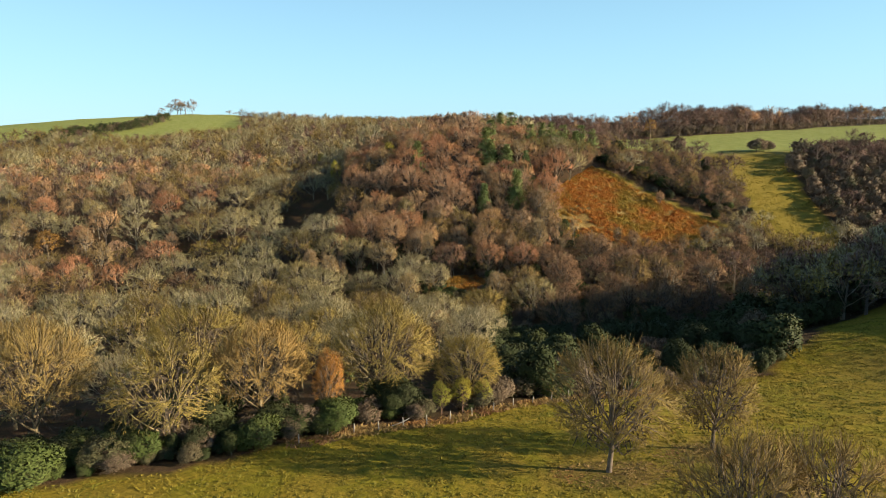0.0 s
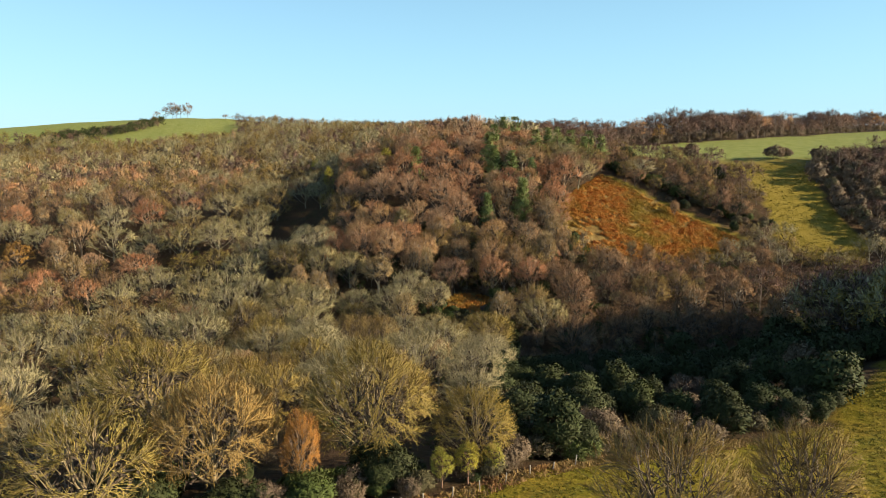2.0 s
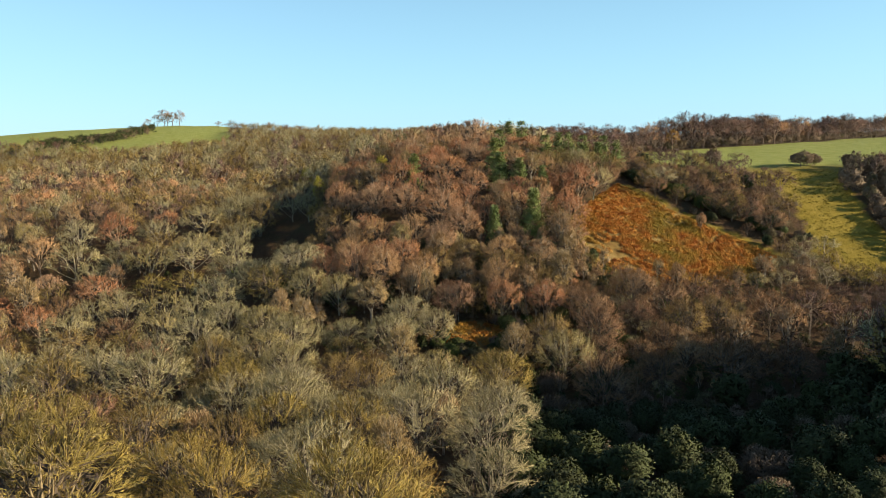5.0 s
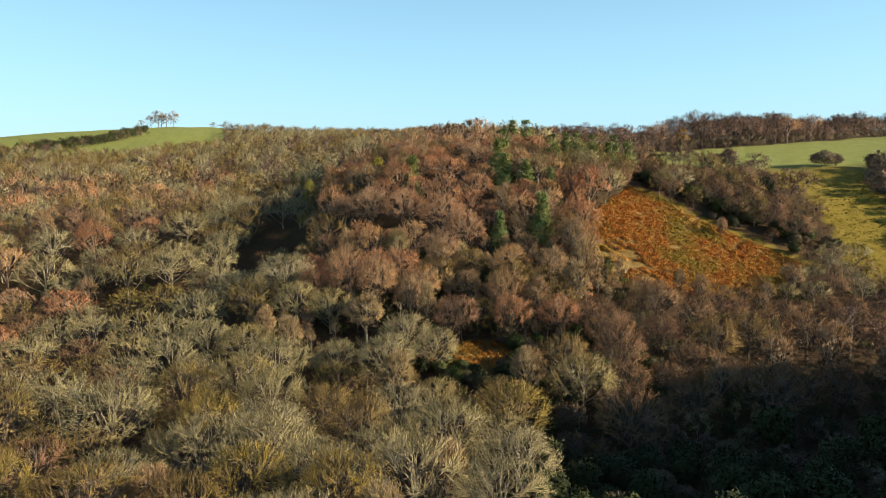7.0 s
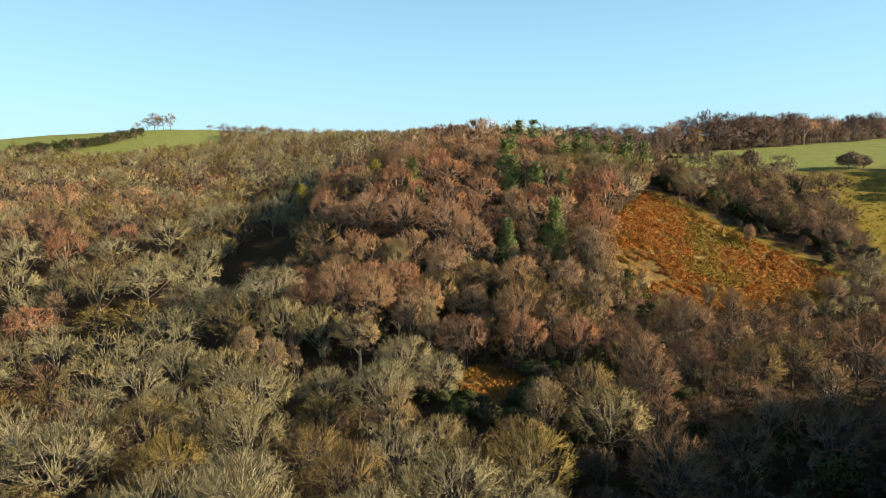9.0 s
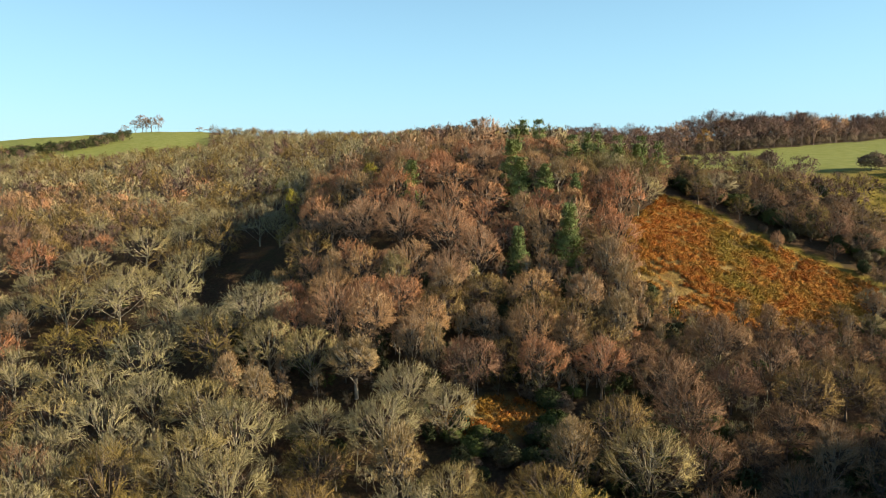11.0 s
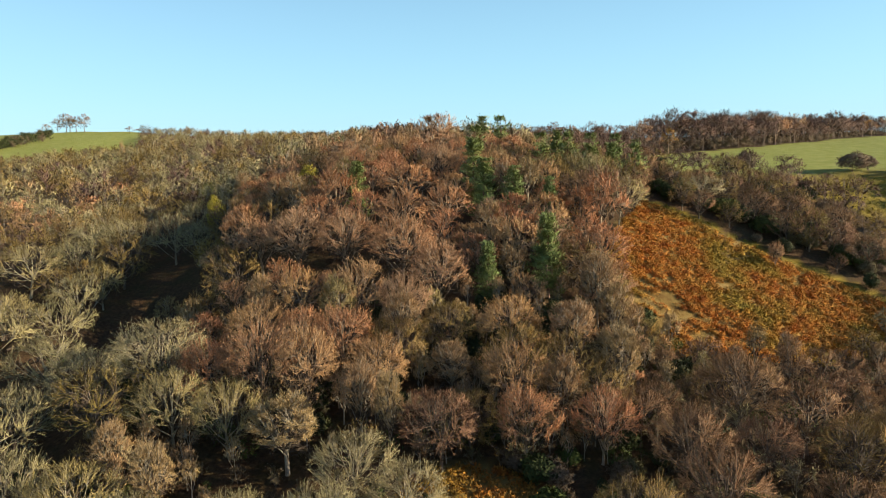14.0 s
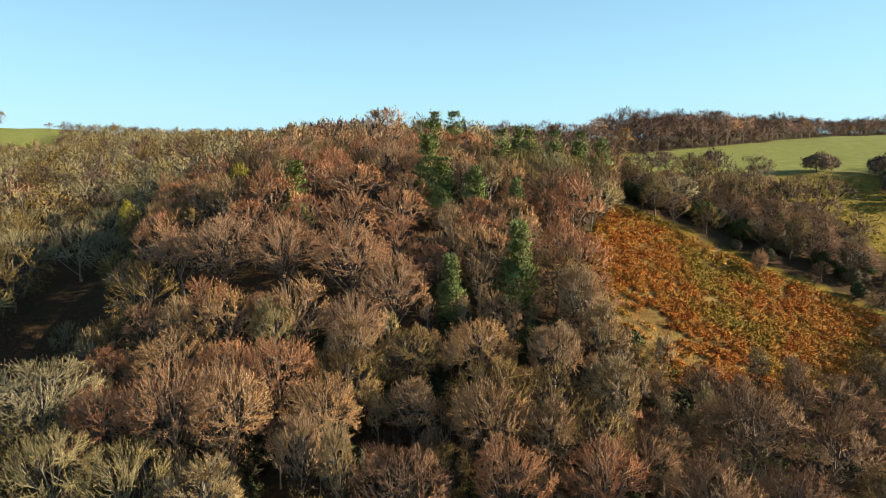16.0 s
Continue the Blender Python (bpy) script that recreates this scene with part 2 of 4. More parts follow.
# ---- plants: branches as tapered tubes, twigs and leaves as slivers ----
def unit(v):
    return v / np.maximum(np.linalg.norm(v, axis=-1, keepdims=True), 1e-9)


class Shape:
    """Collects triangles; tubes and slivers are added in bulk."""

    def __init__(self):
        self.v, self.f, self.n = [], [], 0

    def add(self, verts, faces):
        self.v.append(np.asarray(verts, float).reshape(-1, 3))
        self.f.append(np.asarray(faces, int).reshape(-1, 3) + self.n)
        self.n += len(self.v[-1])

    def tubes(self, points, radii, sides):
        """points: tubes x stations x 3; radii: tubes x stations."""
        points, radii = np.asarray(points, float), np.asarray(radii, float)
        t, k, _ = points.shape
        way = unit(points[:, -1] - points[:, 0])
        other = np.where(np.abs(way[:, 2:3]) > 0.9, [[1.0, 0, 0]], [[0, 0, 1.0]])
        a = unit(np.cross(way, other))
        b = np.cross(way, a)
        ang = np.arange(sides) * 2 * np.pi / sides
        ring = np.cos(ang)[None, :, None] * a[:, None] + np.sin(ang)[None, :, None] * b[:, None]
        verts = points[:, :, None] + radii[:, :, None, None] * ring[:, None]
        i = np.arange(t * k * sides).reshape(t, k, sides)
        j = np.roll(i, -1, axis=2)
        q = [np.stack((i[:, :-1], j[:, :-1], j[:, 1:]), -1), np.stack((i[:, :-1], j[:, 1:], i[:, 1:]), -1)]
        self.add(verts, np.concatenate([x.reshape(-1, 3) for x in q]))

    def slivers(self, base, way, length, width, rng):
        """Tapered blades from base along way."""
        base, way = np.asarray(base, float), unit(np.asarray(way, float))
        side = unit(np.cross(way, rng.normal(size=way.shape)))
        w = (np.asarray(width) * 0.5)[:, None] * side
        tip = base + way * np.asarray(length)[:, None]
        verts = np.stack((base - w, base + w, tip), 1)
        self.add(verts, np.arange(len(base) * 3))

    def leaves(self, centre, size, rng):
        """Small leaf-shaped pieces turned every way."""
        centre = np.asarray(centre, float)
        a, b = unit(rng.normal(size=centre.shape)), rng.normal(size=centre.shape)
        b = unit(b - a * (a * b).sum(-1, keepdims=True))
        s = np.asarray(size)[:, None]
        verts = np.stack((centre - a * s * 0.6, centre + b * s * 0.45, centre + a * s * 0.6), 1)
        self.add(verts, np.arange(len(centre) * 3))

    def arrays(self):
        return np.concatenate(self.v), np.concatenate(self.f)

    def mesh(self, name, mat, smooth=False):
        v, f = self.arrays()
        return mesh_of(name, v, f, mat, smooth)


def rounded(arrays, centre, share):
    """Turns the pieces of a crown outwards and gives them the crown's rounded normals."""
    v, f = arrays
    tri = v[f]
    out = unit(tri.mean(1) - centre)
    face = unit(np.cross(tri[:, 1] - tri[:, 0], tri[:, 2] - tri[:, 0]))
    back = (face * out).sum(-1) < 0
    f = f.copy()
    f[back] = f[back][:, ::-1]
    face[back] *= -1
    normal = np.zeros_like(v)
    for i in range(3):
        normal[f[:, i]] = out * share + face * 0.7
    return v, f, unit(normal)


def mesh_of(name, v, f, mat, smooth=False, normals=None):
    me = bpy.data.meshes.new(name)
    me.vertices.add(len(v))
    me.vertices.foreach_set("co", v.astype(np.float32).ravel())
    me.loops.add(len(f) * 3)
    me.loops.foreach_set("vertex_index", f.astype(np.int32).ravel())
    me.polygons.add(len(f))
    me.polygons.foreach_set("loop_start", np.arange(0, len(f) * 3, 3, dtype=np.int32))
    if smooth:
        me.polygons.foreach_set("use_smooth", np.ones(len(f), bool))
    me.update(calc_edges=True)
    me.materials.append(mat)
    if normals is not None:
        me.polygons.foreach_set("use_smooth", np.ones(len(f), bool))
        me.normals_split_custom_set_from_vertices(normals.astype(np.float32))
    return me


# what sets the kinds apart: crown width and lower edge, fork, twig lift, lumpiness, share of leaves
STYLE = {
    "ash": dict(wide=1.2, vase=0.35, low=0.08, fork=0.12, lift=0.7, lump=0.14, leaf=0.0),
    "oak": dict(skirt=0.6, wide=1.05, vase=0.25, low=0.1, fork=0.2, lift=0.25, lump=0.1, leaf=0.15),
    "maple": dict(skirt=0.65, wide=0.98, vase=0.4, low=0.1, fork=0.16, lift=0.8, lump=0.12, leaf=0.05),
    "beech": dict(wide=0.95, vase=0.45, low=0.1, fork=0.16, lift=1.25, lump=0.3, leaf=0.12),
    "alder": dict(wide=1.12, vase=0.2, skirt=0.75, low=0.06, fork=0.2, lift=0.35, lump=0.2, leaf=0.0),
    "birch": dict(wide=0.58, vase=0.65, low=0.12, fork=0.24, lift=1.5, lump=0.3, leaf=0.0),
    "hornbeam": dict(wide=1.1, vase=0.3, low=0.08, fork=0.14, lift=0.8, lump=0.14, leaf=0.0),
    "copper": dict(wide=0.75, low=0.08, fork=0.3, lift=0.4, lump=0.25, leaf=0.75),
    "larch": dict(wide=0.55, low=0.06, fork=0.6, lift=0.5, lump=0.25, leaf=0.8),
    "holly": dict(skirt=0.85, wide=0.95, low=0.02, fork=0.3, lift=0.8, lump=0.45, leaf=1.0),
    "bramble": dict(skirt=0.85, wide=1.5, low=0.0, fork=0.2, lift=0.4, lump=0.35, leaf=0.9),
    "scrub": dict(skirt=0.85, wide=1.25, low=0.02, fork=0.15, lift=0.7, lump=0.35, leaf=0.3),
}
# limbs, branches, fine branches, twigs on each, twig width, twig length, inner tangle (count, width, length)
DETAIL = {
    "close": (13, 84, 860, 17, 0.032, 0.5, (520, 0.16, 1.0)),
    "near": (11, 54, 580, 12, 0.045, 0.56, (340, 0.22, 1.1)),
    "mid": (8, 26, 230, 12, 0.075, 0.7, (140, 0.34, 1.2)),
    "low": (4, 10, 64, 12, 0.17, 0.85, (24, 0.5, 1.4)),
    "far": (3, 0, 34, 12, 0.3, 0.85, (6, 0.8, 1.8)),
    "bush": (3, 0, 22, 14, 0.14, 1.0, (14, 0.3, 1.0)),
}
BRANCH_R = {"close": 0.0046, "near": 0.0044, "mid": 0.0056, "low": 0.006, "far": 0.01, "bush": 0.01}
FINE_R = {"close": 0.0018, "near": 0.0023, "mid": 0.0036, "low": 0.005, "far": 0.009, "bush": 0.008}


def dome(rng, n, s, lobes, half, up, mid_z, near, far):
    """Points on a lumpy dome, between two depths."""
    d = unit(rng.normal(size=(n * 3, 3)) + [0, 0, 0.3])
    d = d[d[:, 2] > -s.get("skirt", 0.45) + rng.random(len(d)) * s.get("vase", 0.3) * 1.1][:n]
    lump = 1 - s["lump"] + s["lump"] * 1.4 * np.exp(-4.5 * (1 - (d @ lobes.T).max(1)))
    d[:, :2] *= (1 + s.get("vase", 0.3) * np.minimum(d[:, 2:3], 0))
    return d * [half, half, up] * (lump * rng.uniform(near, far, len(d)))[:, None] + [0, 0, mid_z]


def along(bows, u):
    """Places and headings at u on curved branches given by start, bend and end."""
    a, b, c = bows[:, 0], bows[:, 1], bows[:, 2]
    u = u[:, None]
    return (1 - u) ** 2 * a + 2 * u * (1 - u) * b + u * u * c, unit(2 * (1 - u) * (b - a) + 2 * u * (c - b))


def grow(rng, ends, parents, low, high, rise):
    """Branches that leave the nearest parent along its own heading, reach outwards and then turn up to their ends."""
    near = ((ends[:, None] - along(parents, np.full(len(parents), 0.85))[0][None]) ** 2).sum(-1).argmin(1)
    start, heading = along(parents[near], rng.uniform(low, high, len(ends)))
    span = ends - start
    reach = np.linalg.norm(span, axis=1, keepdims=True)
    bend = start + heading * reach * 0.18 + span * [0.45, 0.45, 0.36 - 0.2 * rise] + rng.normal(size=ends.shape) * 0.05 * reach
    return np.stack((start, bend, ends), 1)


def stations(bows, n):
    return np.stack([along(bows, np.full(len(bows), u))[0] for u in np.linspace(0, 1, n)], 1)


def broadleaf(kind, seed, detail="near", tall=12.0):
    """Trunk, limbs, branches and fine branches that fork from one another, with twigs along the last; foot at the origin."""
    s, rng = STYLE[kind], np.random.default_rng(seed)
    n_limb, n_branch, n_tip, per, tw, tl, (n_in, w_in, l_in) = DETAIL[detail]
    fine = detail in ("close", "near", "mid")
    half, low = tall * s["wide"] / 2, tall * s["low"]
    mid_z, up = low + (tall - low) * 0.46, (tall - low) * 0.54
    wood, crown, inner = Shape(), Shape(), Shape()
    fork = tall * s["fork"]
    lean = rng.normal(size=2) * 0.04 * tall
    z = np.array([-0.6, 0.15, fork, tall * 0.5, tall * 0.78])
    f = z / tall
    trunk = np.stack((lean[0] * f + rng.normal(size=5) * 0.1, lean[1] * f + rng.normal(size=5) * 0.1, z), -1)
    trunk[:2, :2] *= 0.3
    r0 = 0.018 * tall * (0.7 + 0.5 * min(1.0, s["wide"]))
    wood.tubes(trunk[None], (r0 * np.array([1.6, 1.05, 0.85, 0.42, 0.1]))[None], 8 if detail == "close" else 6 if detail == "near" else 4)
    lobes = unit(rng.normal(size=(8, 3)) + [0, 0, 0.35])
    # limbs rise from the fork in a fan, steep at first
    az = np.arange(n_limb) * 2.4 + rng.uniform(0, 6.28) + rng.normal(size=n_limb) * 0.3
    el = np.linspace(0.5 if s["lift"] > 0.95 else 0.1, 1.35, n_limb) + rng.normal(size=n_limb) * 0.1
    start = np.stack([np.interp(np.linspace(fork * 0.8, max(fork, tall * 0.42), n_limb), z, trunk[:, i]) for i in range(3)], -1)
    end = np.stack((np.cos(az) * np.cos(el) * half * 0.66, np.sin(az) * np.cos(el) * half * 0.66, mid_z + np.sin(el) * up * 0.68 - up * 0.08), -1)
    bend = start * 0.5 + end * 0.5 + np.stack((np.cos(az) * 0.08 * half, np.sin(az) * 0.08 * half, np.full(n_limb, -0.03 * tall)), -1)
    bows = np.stack((start, bend, end), 1)
    wood.tubes(stations(bows, 4), np.tile(r0 * np.array([0.44, 0.34, 0.23, 0.1]), (n_limb, 1)), 4 if detail in ("close", "near") else 3)
    # branches fork off the limbs
    if n_branch:
        bows = grow(rng, dome(rng, n_branch, s, lobes, half, up, mid_z, 0.7, 0.9), bows, 0.3, 0.9, min(1.0, s["lift"]))
        r1 = BRANCH_R[detail] * tall * rng.uniform(0.7, 1.25, len(bows))
        wood.tubes(stations(bows, 4 if fine else 3), r1[:, None] * (np.array([1, 0.8, 0.6, 0.3]) if fine else np.array([1, 0.7, 0.3])), 3)
    # fine branches reach the crown's surface, the sunlit ends paler than the rest
    ends = dome(rng, n_tip, s, lobes, half, up, mid_z, 0.8, 1.0)
    ends[:, 2] += s["lift"] * 0.02 * tall * rng.random(len(ends))
    bows = grow(rng, ends, bows, 0.2, 0.9, min(1.0, s["lift"]))
    r2 = FINE_R[detail] * tall * rng.uniform(0.6, 1.3, len(bows))
    if fine:
        pale = rng.random(len(bows)) < 0.35
        for shape, some in ((wood, pale), (crown, ~pale)):
            shape.tubes(stations(bows[some], 3), r2[some, None] * np.array([1, 0.75, 0.3]), 3)
    else:
        root = bows[:, 0]
        wood.slivers(root, ends - root, np.linalg.norm(ends - root, axis=1), r2 * 2.5, rng)
    # a few crossing branches inside, in the dark colour that mimics crown shade
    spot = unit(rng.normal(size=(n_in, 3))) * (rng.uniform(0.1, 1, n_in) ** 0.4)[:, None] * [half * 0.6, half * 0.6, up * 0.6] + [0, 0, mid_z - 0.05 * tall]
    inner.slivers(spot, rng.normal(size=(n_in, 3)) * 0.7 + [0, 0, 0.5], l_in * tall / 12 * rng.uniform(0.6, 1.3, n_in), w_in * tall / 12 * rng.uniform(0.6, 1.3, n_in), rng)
    # twigs leave each fine branch at a narrow angle and turn upwards
    own = np.repeat(np.arange(len(bows)), per)
    u = 1 - 0.7 * rng.random(len(own))
    base, heading = along(bows[own], u)
    out = heading * 0.75 + rng.normal(size=base.shape) * 0.4 + [0, 0, 0.15 + s["lift"] * 0.5]
    if not fine:
        base = base + rng.normal(size=base.shape) * 0.025 * tall
    long = tl * rng.uniform(0.5, 1.3, len(own)) * (1.25 - 0.5 * u)
    n_leaf = int(len(base) * s["leaf"])
    pick = rng.permutation(len(base))
    tw_i, lf_i = pick[n_leaf:], pick[:n_leaf]
    if len(tw_i):
        crown.slivers(base[tw_i], out[tw_i], long[tw_i], tw * rng.uniform(0.7, 1.3, len(tw_i)), rng)
    if len(lf_i):
        spot = base[lf_i] + unit(out[lf_i]) * rng.uniform(0, tl, len(lf_i))[:, None]
        big = {"close": 0.14, "near": 0.2, "mid": 0.32, "low": 0.5, "far": 0.7, "bush": 0.34}[detail] * (1.1 if s["leaf"] > 0.85 else 1.0)
        crown.leaves(spot, big * rng.uniform(0.7, 1.4, len(lf_i)), rng)
    return wood, crown, inner


def pine_shape(seed, detail="near", tall=14.0, conic=0.3):
    """A pine: straight trunk, whorls of boughs, each with upturned sprays of needles."""
    rng = np.random.default_rng(seed)
    wood, crown = Shape(), Shape()
    z = np.linspace(-0.6, tall, 6)
    trunk = np.stack((rng.normal(size=6) * 0.12, rng.normal(size=6) * 0.12, z), -1)
    wood.tubes(trunk[None], (0.22 * np.array([1.2, 0.95, 0.75, 0.5, 0.3, 0.06]))[None], 6)
    n = {"near": 120, "mid": 70, "low": 30, "far": 18}[detail]
    tier = np.round(rng.uniform(0.1, 1.0, n) * 13) / 13
    t = np.clip(tier + rng.normal(size=n) * 0.02, 0.08, 0.99)
    az = rng.uniform(0, 6.28, n)
    side = 0.75 + 0.35 * np.sin(az * 2 + tier * 9 + rng.uniform(0, 6))
    reach = (1 - conic * t) * side * rng.uniform(0.75, 1.15, n) * np.sqrt(np.clip(1.06 - t, 0.03, 1)) * tall * 0.29
    start = np.stack((np.zeros(n), np.zeros(n), tall * t * 0.97), -1)
    end = start + np.stack((np.cos(az) * reach, np.sin(az) * reach, 0.22 * reach), -1)
    bows = np.stack((start, (start + end) / 2 - np.array([0, 0, 0.12]) * reach[:, None], end), 1)
    wood.tubes(stations(bows, 3), np.tile([0.06, 0.045, 0.02], (n, 1)), 3)
    per = {"near": 58, "mid": 26, "low": 16, "far": 10}[detail]
    own = np.repeat(np.arange(n), per)
    spot, heading = along(bows[own], rng.uniform(0.3, 1.04, len(own)))
    across = unit(np.cross(heading, [0, 0, 1.0]))
    k = {"near": 1.0, "mid": 1.5, "low": 2.0, "far": 2.6}[detail]
    spot = spot + across * rng.normal(size=(len(own), 1)) * 0.6 + rng.normal(size=spot.shape) * [0.15, 0.15, 0.18]
    way = heading * 0.5 + across * rng.normal(size=(len(own), 1)) * 0.6 + rng.normal(size=spot.shape) * 0.3 + [0, 0, 0.55]
    crown.slivers(spot, way, 0.5 * k * rng.uniform(0.6, 1.3, len(spot)), 0.16 * k * rng.uniform(0.7, 1.3, len(spot)), rng)
    return wood, crown, None


def part(name, me, parent, label=""):
    ob = new(name, me)
    ob.parent = parent
    return tagged(ob, label)


NAMES = {"ash": "ash_tree", "alder": "alder_tree", "oak": "oak_tree", "maple": "maple_tree", "beech": "beech_tree", "birch": "birch_tree", "hornbeam": "hornbeam_tree", "copper": "copper_beech",
         "larch": "larch_tree", "holly": "holly_bush", "scrub": "thorn_bush", "bramble": "bramble_bush", "pine": "pine_tree"}
LABELS = {
    "alder": "bare olive-brown alder tree with a wide crown",
    "ash": "bare pale grey-olive lichened ash tree on the valley side",
    "oak": "rounded golden-olive oak tree with dense bare twigs",
    "maple": "bare golden-twigged maple tree at the wood's edge",
    "beech": "red-brown winter beech tree with fine upright twigs",
    "birch": "slender bare tree with a pale trunk and brown twigs",
    "hornbeam": "broad dark-brown bare tree on the shaded valley floor",
    "copper": "tree still holding dry orange autumn leaves",
    "larch": "slim tree with clear yellow autumn foliage",
    "holly": "dark green evergreen bush among the trees",
    "scrub": "low tangled brown thorn bush",
    "bramble": "low green bramble thicket",
    "pine": "dark green pine tree with tiered needle pads",
}
SIZE = {"holly": 4.0, "bramble": 3.0, "scrub": 4.0, "pine": 14.0}
MODELS = {}


def model(kind, variant, detail):
    """The meshes of one variant, built once."""
    key = (kind, variant, detail)
    if key not in MODELS:
        seed = 100 * sorted(NAMES).index(kind) + 10 * variant + len(detail)
        wood, crown, inner = pine_shape(seed, detail, conic=0.25 + 0.2 * variant) if kind == "pine" else broadleaf(kind, seed, detail, SIZE.get(kind, 12.0))
        bare = len(wood.arrays()[1])
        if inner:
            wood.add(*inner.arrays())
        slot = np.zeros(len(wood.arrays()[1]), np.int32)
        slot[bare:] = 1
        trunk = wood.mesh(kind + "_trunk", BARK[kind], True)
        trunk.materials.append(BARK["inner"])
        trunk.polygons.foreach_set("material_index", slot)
        v, f, nrm = rounded(crown.arrays(), np.array([0, 0, SIZE.get(kind, 12.0) * 0.36]), 0.9 if detail in ("low", "far") else 0.5 if kind in ("beech", "birch") else 1.0)
        MODELS[key] = (trunk, mesh_of(kind + "_crown", v, f, TWIG[kind], normals=nrm), (*wood.arrays(), None), (v, f, nrm), slot)
    return MODELS[key]


def plant(kind, x, y, tall, rng, detail="near", wide=1.0, label="", group=""):
    """Stands one plant on the ground: an empty at its foot with trunk and crown."""
    me_wood, me_crown, _, _, _ = model(kind, int(rng.integers(4 if detail in ("close", "near") else 3)), detail)
    base = new(NAMES[kind])
    k = tall / SIZE.get(kind, 12.0)
    base.matrix_basis = pose(x, y, float(height(x, y)), 0, 0, float(rng.uniform(0, 360))) @ Matrix.Diagonal((k * wide, k * wide, k, 1))
    tagged(base, label or LABELS[kind], "bush" if kind in ("holly", "scrub", "bramble") else "tree", group or LABELS[kind])
    part("trunk", me_wood, base)
    part("crown", me_crown, base)
    return base


def far_woods(name, spots, label, detail="far"):
    """Countless distant plants as one mesh; spots: kind, x, y, tall."""
    rng = np.random.default_rng(77)
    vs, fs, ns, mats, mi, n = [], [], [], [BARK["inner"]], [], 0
    for kind, x, y, tall in spots:
        _, _, wood, crown, slot = model(kind, int(rng.integers(3)), detail)
        k, a = tall / SIZE.get(kind, 12.0), rng.uniform(0, 6.28)
        turn = np.array([[math.cos(a), -math.sin(a), 0], [math.sin(a), math.cos(a), 0], [0, 0, 1]]) * k
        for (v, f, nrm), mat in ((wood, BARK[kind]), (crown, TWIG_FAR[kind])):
            if mat not in mats:
                mats.append(mat)
            vs.append(v @ turn.T + [x, y, float(height(x, y))])
            fs.append(f + n)
            ns.append(np.tile([0, 0, 1.0], (len(v), 1)) if nrm is None else nrm @ turn.T / k)
            mi.append(np.full(len(f), mats.index(mat), np.int32))
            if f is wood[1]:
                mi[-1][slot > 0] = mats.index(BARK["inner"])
            n += len(v)
    me = mesh_of(name, np.concatenate(vs), np.concatenate(fs), mats[0], normals=np.concatenate(ns))
    for mat in mats[1:]:
        me.materials.append(mat)
    me.polygons.foreach_set("material_index", np.concatenate(mi))
    return tagged(new(name, me), label, "woodland", kind="stuff")


